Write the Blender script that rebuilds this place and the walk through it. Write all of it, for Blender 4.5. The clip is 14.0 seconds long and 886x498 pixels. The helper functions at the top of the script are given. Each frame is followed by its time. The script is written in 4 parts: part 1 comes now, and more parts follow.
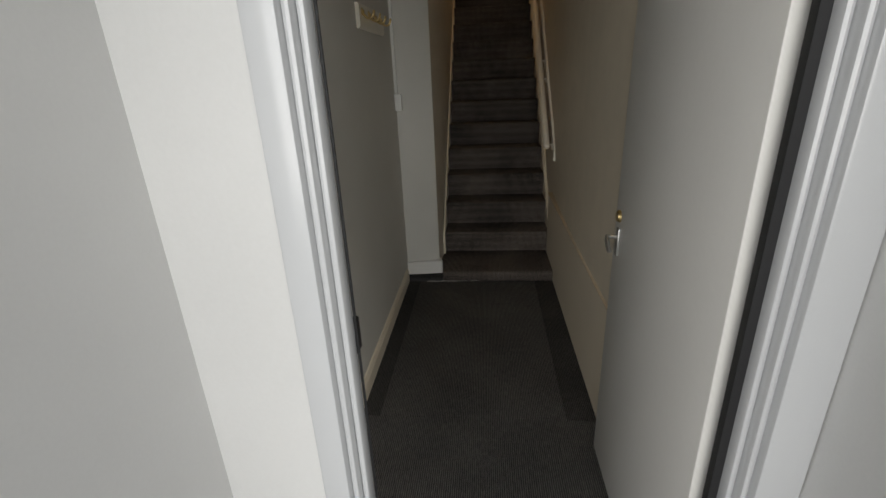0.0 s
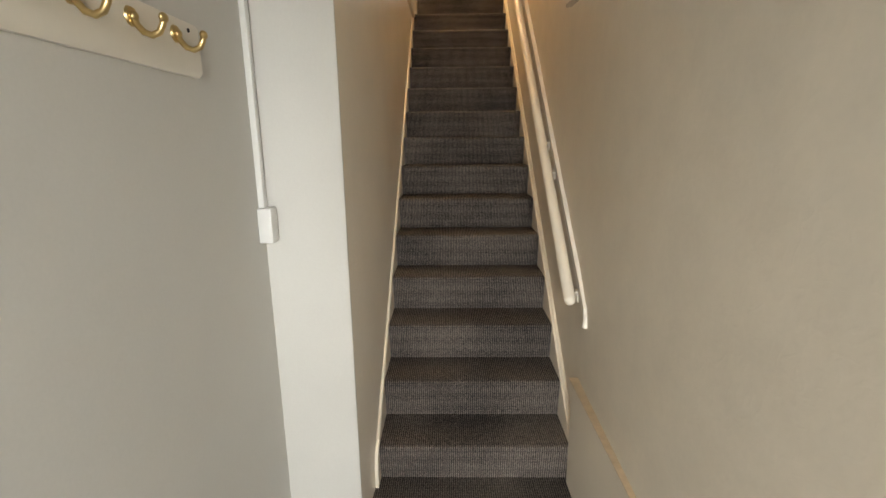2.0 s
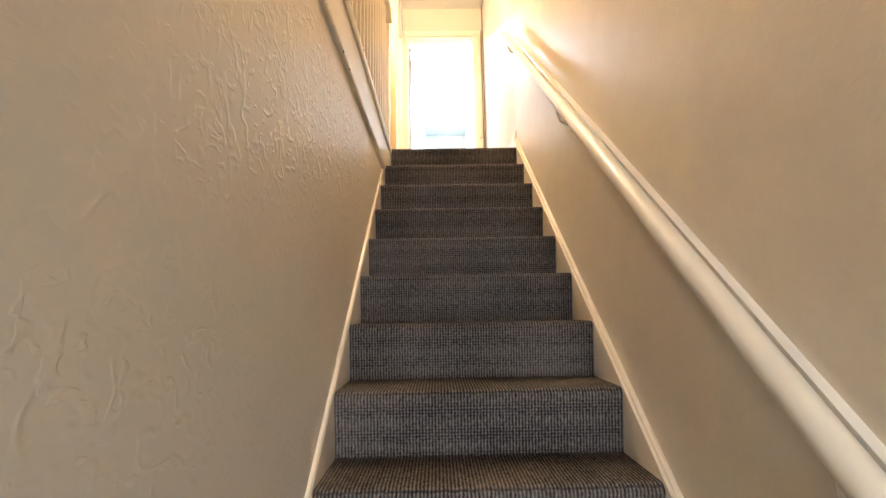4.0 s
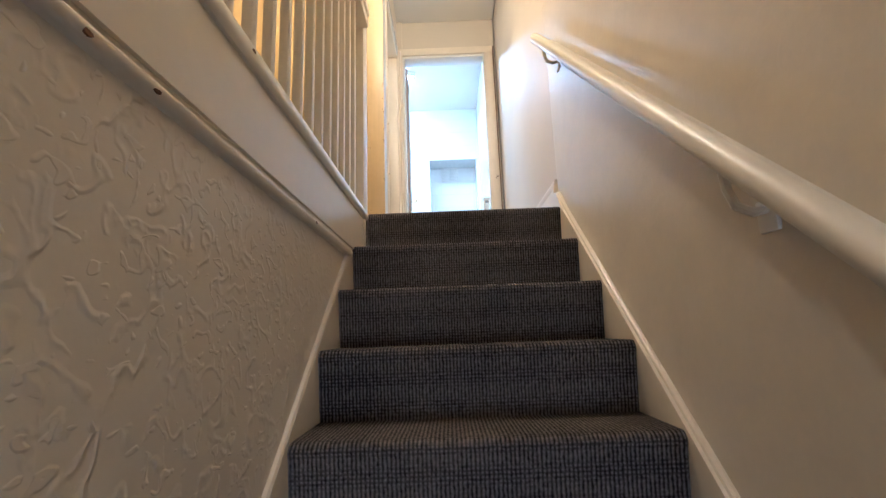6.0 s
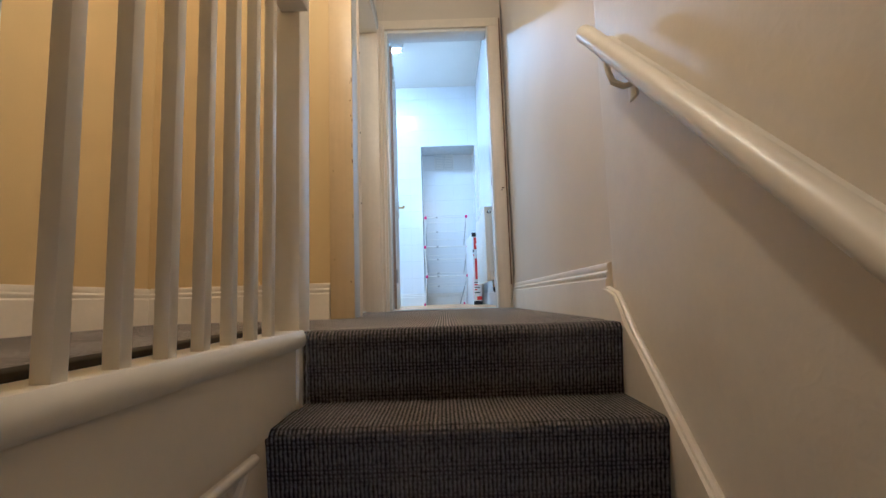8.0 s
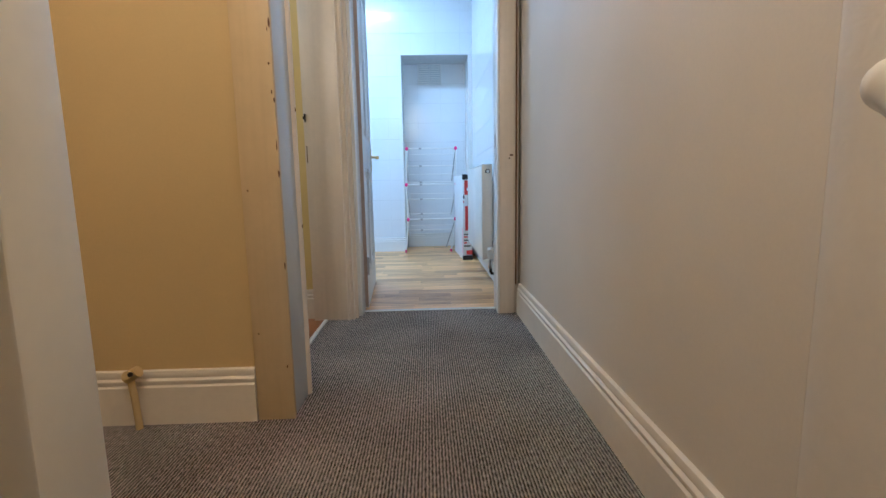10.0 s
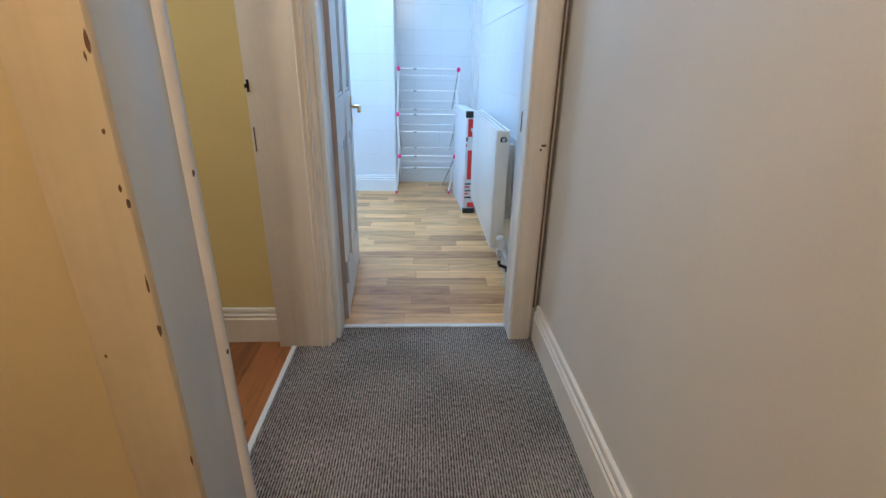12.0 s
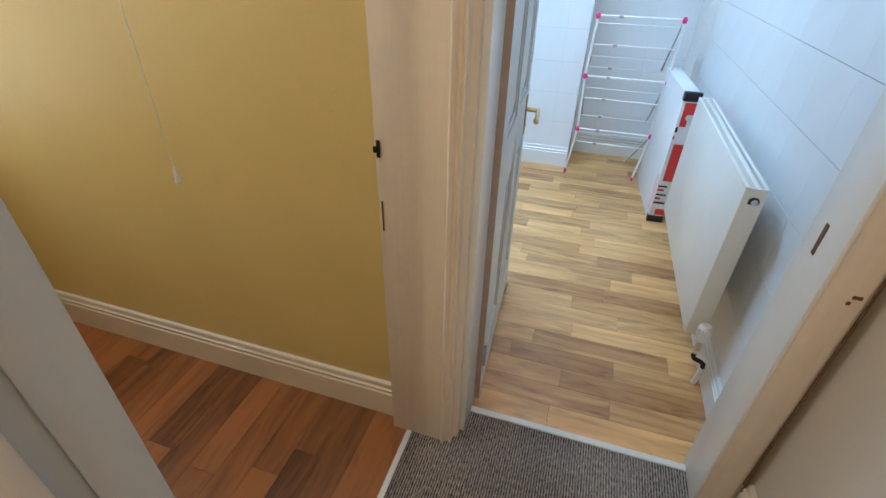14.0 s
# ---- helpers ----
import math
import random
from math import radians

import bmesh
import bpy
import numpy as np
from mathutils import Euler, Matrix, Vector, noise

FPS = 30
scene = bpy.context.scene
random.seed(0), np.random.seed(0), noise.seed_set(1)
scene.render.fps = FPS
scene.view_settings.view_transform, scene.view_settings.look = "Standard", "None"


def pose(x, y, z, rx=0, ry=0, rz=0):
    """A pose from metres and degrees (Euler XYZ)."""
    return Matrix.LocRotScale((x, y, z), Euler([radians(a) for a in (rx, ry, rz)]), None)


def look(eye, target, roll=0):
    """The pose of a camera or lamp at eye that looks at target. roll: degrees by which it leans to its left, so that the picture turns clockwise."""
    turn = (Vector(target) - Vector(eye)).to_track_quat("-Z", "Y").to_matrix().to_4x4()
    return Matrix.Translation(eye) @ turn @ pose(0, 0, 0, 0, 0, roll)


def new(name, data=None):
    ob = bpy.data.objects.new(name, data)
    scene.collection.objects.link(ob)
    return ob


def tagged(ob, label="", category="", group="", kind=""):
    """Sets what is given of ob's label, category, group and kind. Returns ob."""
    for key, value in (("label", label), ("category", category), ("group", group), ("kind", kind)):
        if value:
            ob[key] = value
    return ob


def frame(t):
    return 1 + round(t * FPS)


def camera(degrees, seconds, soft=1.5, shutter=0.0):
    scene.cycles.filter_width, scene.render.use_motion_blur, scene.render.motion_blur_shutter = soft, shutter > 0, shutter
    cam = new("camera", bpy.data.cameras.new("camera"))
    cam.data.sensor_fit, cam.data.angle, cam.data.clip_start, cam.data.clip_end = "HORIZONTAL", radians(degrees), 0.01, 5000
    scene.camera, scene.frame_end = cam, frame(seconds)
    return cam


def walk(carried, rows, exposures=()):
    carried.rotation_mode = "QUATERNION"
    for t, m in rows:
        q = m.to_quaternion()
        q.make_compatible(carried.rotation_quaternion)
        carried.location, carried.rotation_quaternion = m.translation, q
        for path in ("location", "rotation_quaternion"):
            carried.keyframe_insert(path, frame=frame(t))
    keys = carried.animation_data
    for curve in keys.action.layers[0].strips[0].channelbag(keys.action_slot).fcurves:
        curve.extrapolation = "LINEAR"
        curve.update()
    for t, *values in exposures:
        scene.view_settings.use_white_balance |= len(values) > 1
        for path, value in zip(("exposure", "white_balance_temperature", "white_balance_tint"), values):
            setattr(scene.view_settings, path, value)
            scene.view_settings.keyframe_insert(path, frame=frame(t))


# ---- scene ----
cam = camera(88.0, 14.0)
PATH = [
    (0, (0.324, -3.458, 1.446), (0.135, -1.603, 0.723), -2.5),
    (0.2, (0.355, -3.303, 1.444), (0.189, -1.439, 0.738), -2.3),
    (0.5, (0.374, -3.084, 1.451), (0.232, -1.207, 0.775), -1.2),
    (1, (0.327, -2.65, 1.434), (0.251, -0.754, 0.8), -0.9),
    (1.5, (0.31, -2.204, 1.421), (0.252, -0.279, 0.885), -1.1),
    (1.8, (0.333, -1.926, 1.5), (0.275, 0.012, 1.01), -1.3),
    (2, (0.303, -1.705, 1.503), (0.272, 0.243, 1.048), -0.5),
    (2.1, (0.306, -1.619, 1.51), (0.277, 0.337, 1.097), -1.0),
    (2.4, (0.279, -1.302, 1.525), (0.273, 0.671, 1.196), -1.0),
    (2.5, (0.266, -1.212, 1.526), (0.268, 0.766, 1.231), -1.0),
    (3, (0.292, -0.68, 1.573), (0.3, 1.318, 1.49), -1.1),
    (3.5, (0.278, -0.202, 1.643), (0.304, 1.793, 1.783), -1.0),
    (5.8, (0.36, 1.113, 2.265), (0.359, 3.073, 2.661), -1.9),
    (6, (0.336, 1.186, 2.301), (0.317, 3.151, 2.675), -2.1),
    (6.5, (0.322, 1.34, 2.441), (0.299, 3.312, 2.776), -2.0),
    (7, (0.364, 1.515, 2.59), (0.306, 3.493, 2.88), -2.3),
    (7.5, (0.334, 1.693, 2.76), (0.319, 3.677, 3.015), -2.0),
    (8, (0.364, 1.875, 2.905), (0.364, 3.863, 3.121), -1.9),
    (8.5, (0.358, 2.051, 3.048), (0.393, 4.046, 3.183), -1.9),
    (8.7, (0.356, 2.125, 3.125), (0.42, 4.123, 3.191), -1.9),
    (10.8, (0.375, 2.945, 3.71), (0.442, 4.895, 3.268), -0.4),
    (11, (0.365, 3.005, 3.757), (0.45, 4.944, 3.271), -0.1),
    (11.5, (0.37, 3.155, 3.865), (0.464, 5.067, 3.286), 1.3),
    (12, (0.35, 3.353, 3.949), (0.446, 5.203, 3.197), 1.2),
    (12.5, (0.324, 3.495, 4.072), (0.504, 5.275, 3.178), 1.5),
    (13, (0.35, 3.645, 4.143), (0.402, 5.375, 3.141), 1.0),
    (13.5, (0.298, 3.834, 4.227), (0.126, 5.504, 3.14), 1.6),
    (14, (0.21, 4.103, 4.261), (-0.281, 5.691, 3.148), 1.2),
]
EXPOSURES = [(0, -0.95, 6500, 10), (0.3, -0.55, 6500, 10), (0.5, -0.2, 6500, 10), (1.0, 0.6, 6500, 10), (1.5, 1.0, 6500, 10), (2.0, 1.42, 6500, 10), (2.5, 1.72, 6400, 10), (3.0, 1.93, 6200, 10), (3.7, 2.12, 5800, 10),
    (5.8, 1.35, 4600, 10), (6.5, 0.58, 4500, 10), (7.0, 0.57, 4450, 10), (7.5, 0.5, 4450, 10), (8.0, 0.24, 4500, 10), (8.7, 0.24, 4500, 10), (10.8, -0.22, 4450, 10), (11.5, -0.12, 4450, 10), (12.5, 0.08, 4550, 10), (13.0, -0.2, 4650, 10), (13.5, 0.0, 4700, 10), (14, -0.05, 5000, 10)]
walk(cam, [(t, look(eye, target, roll)) for t, eye, target, roll in PATH], EXPOSURES)

# ---- world and light ----
world = bpy.data.worlds.new("world")
scene.world = world
world.use_nodes = True
wn = world.node_tree
sky = wn.nodes.new("ShaderNodeTexSky")
sky.sky_type = "NISHITA"
sky.sun_disc = False
sky.sun_elevation = radians(38)
sky.sun_rotation = radians(200)
wn.links.new(sky.outputs[0], wn.nodes["Background"].inputs[0])
wn.nodes["Background"].inputs[1].default_value = 0.10


def sun_lamp():
    data = bpy.data.lights.new("sun", "SUN")
    data.energy, data.angle, data.color = 1.0, radians(12), (1.0, 0.96, 0.9)
    ob = new("sun", data)
    ob.matrix_world = pose(0, -8, 8, 52, 0, 25)


def area_lamp(name, m, sx, sy, watts, colour):
    data = bpy.data.lights.new(name, "AREA")
    data.shape, data.size, data.size_y, data.energy, data.color = "RECTANGLE", sx, sy, watts, colour
    ob = new(name, data)
    ob.matrix_world = m
    return ob


def bulb_lamp(name, place, watts, colour, radius=0.04):
    data = bpy.data.lights.new(name, "POINT")
    data.energy, data.color, data.shadow_soft_size = watts, colour, radius
    ob = new(name, data)
    ob.location = place
    return ob


sun_lamp()
ZL = 2.83          # landing floor
CEIL = 5.24        # landing ceiling
KCEIL = 5.635      # kitchen ceiling
# cool fill lamp in the kitchen, set before an assumed, unseen window
area_lamp("kitchen_fill_light", pose(-2.12, 6.10, 4.3, 0, -90, 0), 1.1, 1.2, 7, (0.74, 0.90, 1.0))
# side fill for the bathroom; the wall behind it has no window
area_lamp("bathroom_side_fill", pose(-1.86, 4.60, 4.15, 0, -90, 0), 0.9, 0.7, 3.1, (1.0, 0.97, 0.9))
# daylight at the open end of the porch
area_lamp("porch_daylight", pose(0.3, -9.5, 2.3, 93, 0, 0), 9.0, 4.4, 1120, (1.0, 0.99, 0.96))
# fluorescent tube in the kitchen and the pendant bulb on the landing
area_lamp("tube_light", pose(-0.57, 6.555, 5.548, 0, 0, 0), 1.1, 0.05, 36, (0.72, 0.90, 1.0))
bulb_lamp("pendant_light", (0.08, 2.95, 4.835), 35, (1.0, 0.70, 0.39), 0.04)
# overhead fill added to even out the yellow bathroom wall
area_lamp("bathroom_ceiling_fill", pose(-1.0, 4.62, 5.19, 0, 0, 0), 0.30, 0.30, 7.4, (1.0, 0.95, 0.85))

# ---- materials ----


def material(name, colour, rough=0.6, metal=0.0, var=0.08, scale=6.0, fine=90.0, bump=0.15, spec=0.5, coat=0.0):
    m = bpy.data.materials.new(name)
    m.use_nodes = True
    nt = m.node_tree
    b = nt.nodes["Principled BSDF"]
    tc = nt.nodes.new("ShaderNodeTexCoord")
    n1 = nt.nodes.new("ShaderNodeTexNoise")
    n1.inputs["Scale"].default_value, n1.inputs["Detail"].default_value = scale, 6
    n2 = nt.nodes.new("ShaderNodeTexNoise")
    n2.inputs["Scale"].default_value, n2.inputs["Detail"].default_value = fine, 4
    for n in (n1, n2):
        nt.links.new(tc.outputs["Object"], n.inputs["Vector"])
    add = nt.nodes.new("ShaderNodeMath")
    add.operation = "MULTIPLY_ADD"
    nt.links.new(n2.outputs["Fac"], add.inputs[0])
    add.inputs[1].default_value = 0.4
    nt.links.new(n1.outputs["Fac"], add.inputs[2])
    ramp = nt.nodes.new("ShaderNodeMapRange")
    ramp.inputs["From Min"].default_value, ramp.inputs["From Max"].default_value = 0.4, 1.0
    ramp.inputs["To Min"].default_value, ramp.inputs["To Max"].default_value = 1 - var, 1 + var
    nt.links.new(add.outputs[0], ramp.inputs[0])
    mul = nt.nodes.new("ShaderNodeVectorMath")
    mul.operation = "SCALE"
    mul.inputs[0].default_value = colour
    nt.links.new(ramp.outputs[0], mul.inputs["Scale"])
    nt.links.new(mul.outputs[0], b.inputs["Base Color"])
    b.inputs["Roughness"].default_value, b.inputs["Metallic"].default_value = rough, metal
    b.inputs["Specular IOR Level"].default_value = spec
    b.inputs["Coat Weight"].default_value = coat
    bp = nt.nodes.new("ShaderNodeBump")
    bp.inputs["Strength"].default_value, bp.inputs["Distance"].default_value = bump, 0.004
    nt.links.new(add.outputs[0], bp.inputs["Height"])
    nt.links.new(bp.outputs[0], b.inputs["Normal"])
    return m


def swirl_wall(name, colour, strength, dist, var=0.05, scale=3.0, rough=0.38, worn=1.0):
    """Painted embossed wallpaper: short curled ridges under satin paint."""
    m = material(name, colour, rough=rough, var=var, scale=scale, fine=60)
    nt = m.node_tree
    b = nt.nodes["Principled BSDF"]
    tc = nt.nodes["Texture Coordinate"]
    curl = nt.nodes.new("ShaderNodeTexNoise")
    curl.inputs["Scale"].default_value, curl.inputs["Detail"].default_value, curl.inputs["Distortion"].default_value = 20, 0.3, 0.9
    nt.links.new(tc.outputs["Object"], curl.inputs["Vector"])
    off = nt.nodes.new("ShaderNodeMath")
    off.operation = "SUBTRACT"
    off.inputs[1].default_value = 0.5
    nt.links.new(curl.outputs["Fac"], off.inputs[0])
    near = nt.nodes.new("ShaderNodeMath")
    near.operation = "ABSOLUTE"
    nt.links.new(off.outputs[0], near.inputs[0])
    ridge = nt.nodes.new("ShaderNodeMapRange")
    ridge.interpolation_type = "SMOOTHSTEP"
    ridge.inputs["From Min"].default_value, ridge.inputs["From Max"].default_value = 0.0, 0.11
    ridge.inputs["To Min"].default_value, ridge.inputs["To Max"].default_value = 1, 0
    nt.links.new(near.outputs[0], ridge.inputs[0])
    mask = nt.nodes.new("ShaderNodeTexNoise")
    mask.inputs["Scale"].default_value = 29
    nt.links.new(tc.outputs["Object"], mask.inputs["Vector"])
    mr = nt.nodes.new("ShaderNodeMapRange")
    mr.inputs["From Min"].default_value, mr.inputs["From Max"].default_value = 0.43, 0.56
    nt.links.new(mask.outputs["Fac"], mr.inputs[0])
    first = nt.nodes.new("ShaderNodeMath")
    first.operation = "MULTIPLY"
    nt.links.new(ridge.outputs[0], first.inputs[0])
    nt.links.new(mr.outputs[0], first.inputs[1])
    # shorter strokes between the long curls
    move = nt.nodes.new("ShaderNodeMapping")
    move.inputs["Location"].default_value, move.inputs["Scale"].default_value = (3.1, 7.7, 5.3), (1, 1.0, 1.5)
    nt.links.new(tc.outputs["Object"], move.inputs["Vector"])
    stroke = nt.nodes.new("ShaderNodeTexNoise")
    stroke.inputs["Scale"].default_value, stroke.inputs["Detail"].default_value, stroke.inputs["Distortion"].default_value = 25, 0.2, 1.6
    nt.links.new(move.outputs[0], stroke.inputs["Vector"])
    bell = nt.nodes.new("ShaderNodeMapRange")
    bell.interpolation_type = "SMOOTHSTEP"
    bell.inputs["From Min"].default_value, bell.inputs["From Max"].default_value = 0.64, 0.74
    nt.links.new(stroke.outputs["Fac"], bell.inputs[0])
    mm = nt.nodes.new("ShaderNodeMath")
    mm.operation = "MAXIMUM"
    nt.links.new(first.outputs[0], mm.inputs[0])
    nt.links.new(bell.outputs[0], mm.inputs[1])
    # the lower part of the paper is filled by more coats of paint
    sep = nt.nodes.new("ShaderNodeSeparateXYZ")
    nt.links.new(tc.outputs["Object"], sep.inputs[0])
    wear = nt.nodes.new("ShaderNodeMapRange")
    wear.inputs["From Min"].default_value, wear.inputs["From Max"].default_value = 0.5, 1.7
    wear.inputs["To Min"].default_value, wear.inputs["To Max"].default_value = worn, 1.0
    nt.links.new(sep.outputs["Y"], wear.inputs[0])
    filled = nt.nodes.new("ShaderNodeMath")
    filled.operation = "MULTIPLY"
    nt.links.new(mm.outputs[0], filled.inputs[0])
    nt.links.new(wear.outputs[0], filled.inputs[1])
    bp = nt.nodes.new("ShaderNodeBump")
    bp.inputs["Strength"].default_value, bp.inputs["Distance"].default_value = strength, dist
    nt.links.new(filled.outputs[0], bp.inputs["Height"])
    nt.links.new(nt.nodes["Bump"].outputs[0], bp.inputs["Normal"])
    nt.links.new(bp.outputs[0], b.inputs["Normal"])
    return m


def ribbed_carpet(name, dark, light, pitch, cross=0.0, yarn=(150, 48, 48), weight=1.35, bump=1.0):
    """Cord carpet: ribs along y (and up the risers), flecked two-tone yarn, dusty paler patches."""
    m = bpy.data.materials.new(name)
    m.use_nodes = True
    nt = m.node_tree
    b = nt.nodes["Principled BSDF"]
    b.inputs["Roughness"].default_value = 0.95
    b.inputs["Specular IOR Level"].default_value = 0.08
    tc = nt.nodes.new("ShaderNodeTexCoord")

    def op(kind, a, c, d=None):
        n = nt.nodes.new("ShaderNodeMath")
        n.operation = kind
        for k, v in enumerate((a, c, d)):
            if v is None:
                continue
            if isinstance(v, (int, float)):
                n.inputs[k].default_value = v
            else:
                nt.links.new(v, n.inputs[k])
        return n.outputs[0]

    def wave(direction, p, wobble):
        w = nt.nodes.new("ShaderNodeTexWave")
        w.bands_direction = direction
        w.inputs["Scale"].default_value = 0.314 / p
        w.inputs["Distortion"].default_value = wobble
        w.inputs["Detail"].default_value = 1.0
        w.inputs["Detail Scale"].default_value = 2.0
        nt.links.new(tc.outputs["Object"], w.inputs["Vector"])
        return w.outputs["Fac"]

    def grain(scale, stretch, detail):
        mp = nt.nodes.new("ShaderNodeMapping")
        mp.inputs["Scale"].default_value = stretch
        nt.links.new(tc.outputs["Object"], mp.inputs["Vector"])
        n = nt.nodes.new("ShaderNodeTexNoise")
        n.inputs["Scale"].default_value, n.inputs["Detail"].default_value = scale, detail
        nt.links.new(mp.outputs[0], n.inputs["Vector"])
        return n.outputs["Fac"]

    ribs = wave("X", pitch, 1.3)
    height = ribs
    if cross:
        tufts = op("MAXIMUM", wave("Z", cross, 1.8), op("MULTIPLY", wave("Y", cross, 1.8), 0.8))
        height = op("MULTIPLY", ribs, op("MULTIPLY_ADD", tufts, 0.75, 0.25))
    fleck = grain(1.0, yarn, 3)
    blotch = grain(3.0, (1, 1, 1), 6)
    mixv = op("MULTIPLY_ADD", height, 0.62, op("MULTIPLY_ADD", fleck, weight, op("MULTIPLY_ADD", blotch, 0.5, -0.20 - weight * 0.45)))
    ramp = nt.nodes.new("ShaderNodeValToRGB")
    ramp.color_ramp.elements[0].position, ramp.color_ramp.elements[1].position = 0.05, 1.0
    ramp.color_ramp.elements[0].color, ramp.color_ramp.elements[1].color = (*dark, 1), (*light, 1)
    nt.links.new(mixv, ramp.inputs[0])
    nt.links.new(ramp.outputs[0], b.inputs["Base Color"])
    bp = nt.nodes.new("ShaderNodeBump")
    bp.inputs["Strength"].default_value, bp.inputs["Distance"].default_value = bump, 0.005
    nt.links.new(op("MULTIPLY_ADD", fleck, 0.5, height), bp.inputs["Height"])
    nt.links.new(bp.outputs[0], b.inputs["Normal"])
    return m


def wood_floor(name, a, c, along, rough=0.35, tone=0.58):
    """Printed laminate: grain along one axis, tone changed from strip to strip by Object Info's Random."""
    m = bpy.data.materials.new(name)
    m.use_nodes = True
    nt = m.node_tree
    b = nt.nodes["Principled BSDF"]
    b.inputs["Roughness"].default_value = rough
    tc = nt.nodes.new("ShaderNodeTexCoord")
    info = nt.nodes.new("ShaderNodeObjectInfo")
    mp = nt.nodes.new("ShaderNodeMapping")
    mp.inputs["Scale"].default_value = (2.2, 17, 17) if along == "x" else (17, 2.2, 17)
    shift = nt.nodes.new("ShaderNodeVectorMath")
    shift.operation = "SCALE"
    shift.inputs[0].default_value = (17, 23, 5)
    nt.links.new(info.outputs["Random"], shift.inputs["Scale"])
    nt.links.new(shift.outputs[0], mp.inputs["Location"])
    nt.links.new(tc.outputs["Object"], mp.inputs["Vector"])
    n = nt.nodes.new("ShaderNodeTexNoise")
    n.inputs["Scale"].default_value, n.inputs["Detail"].default_value, n.inputs["Distortion"].default_value = 1.0, 5, 1.2
    nt.links.new(mp.outputs[0], n.inputs["Vector"])
    s = nt.nodes.new("ShaderNodeMath")
    s.operation = "MULTIPLY_ADD"
    nt.links.new(info.outputs["Random"], s.inputs[0])
    s.inputs[1].default_value = tone
    nt.links.new(n.outputs["Fac"], s.inputs[2])
    # dark mineral streaks, few and drawn out along the grain
    mp2 = nt.nodes.new("ShaderNodeMapping")
    mp2.inputs["Scale"].default_value = (7, 34, 34) if along == "x" else (34, 7, 34)
    nt.links.new(shift.outputs[0], mp2.inputs["Location"])
    nt.links.new(tc.outputs["Object"], mp2.inputs["Vector"])
    fleck = nt.nodes.new("ShaderNodeTexNoise")
    fleck.inputs["Scale"].default_value, fleck.inputs["Detail"].default_value = 1.0, 2
    nt.links.new(mp2.outputs[0], fleck.inputs["Vector"])
    dark = nt.nodes.new("ShaderNodeMapRange")
    dark.inputs["From Min"].default_value, dark.inputs["From Max"].default_value = 0.60, 0.82
    dark.inputs["To Min"].default_value, dark.inputs["To Max"].default_value = 0.0, -0.28
    nt.links.new(fleck.outputs["Fac"], dark.inputs[0])
    both = nt.nodes.new("ShaderNodeMath")
    both.operation = "ADD"
    nt.links.new(s.outputs[0], both.inputs[0])
    nt.links.new(dark.outputs[0], both.inputs[1])
    s = both
    ramp = nt.nodes.new("ShaderNodeValToRGB")
    ramp.color_ramp.elements[0].position, ramp.color_ramp.elements[1].position = 0.32, 1.2
    ramp.color_ramp.elements[0].color, ramp.color_ramp.elements[1].color = (*a, 1), (*c, 1)
    nt.links.new(s.outputs[0], ramp.inputs[0])
    nt.links.new(ramp.outputs[0], b.inputs["Base Color"])
    return m


def streaked(name, colour, rough):
    """Old gloss paint with upright brush marks and dull rubbed patches."""
    m = material(name, colour, rough, var=0.06, scale=5, fine=40, bump=0.10)
    nt = m.node_tree
    b = nt.nodes["Principled BSDF"]
    mp = nt.nodes.new("ShaderNodeMapping")
    mp.inputs["Scale"].default_value = (70, 70, 2.2)
    nt.links.new(nt.nodes["Texture Coordinate"].outputs["Object"], mp.inputs["Vector"])
    n = nt.nodes.new("ShaderNodeTexNoise")
    n.inputs["Scale"].default_value, n.inputs["Detail"].default_value = 1.0, 4
    nt.links.new(mp.outputs[0], n.inputs["Vector"])
    r = nt.nodes.new("ShaderNodeMapRange")
    r.inputs["From Min"].default_value, r.inputs["From Max"].default_value = 0.3, 0.7
    r.inputs["To Min"].default_value, r.inputs["To Max"].default_value = 0.965, 1.02
    nt.links.new(n.outputs["Fac"], r.inputs[0])
    mul = nt.nodes.new("ShaderNodeVectorMath")
    mul.operation = "SCALE"
    nt.links.new(b.inputs["Base Color"].links[0].from_socket, mul.inputs[0])
    nt.links.new(r.outputs[0], mul.inputs["Scale"])
    nt.links.new(mul.outputs[0], b.inputs["Base Color"])
    bp = nt.nodes.new("ShaderNodeBump")
    bp.inputs["Strength"].default_value, bp.inputs["Distance"].default_value = 0.08, 0.002
    nt.links.new(n.outputs["Fac"], bp.inputs["Height"])
    nt.links.new(nt.nodes["Bump"].outputs[0], bp.inputs["Normal"])
    nt.links.new(bp.outputs[0], b.inputs["Normal"])
    return m


def glow(name, colour, strength):
    m = bpy.data.materials.new(name)
    m.use_nodes = True
    b = m.node_tree.nodes["Principled BSDF"]
    b.inputs["Base Color"].default_value = (0.9, 0.9, 0.9, 1)
    b.inputs["Emission Color"].default_value = (*colour, 1)
    b.inputs["Emission Strength"].default_value = strength
    return m


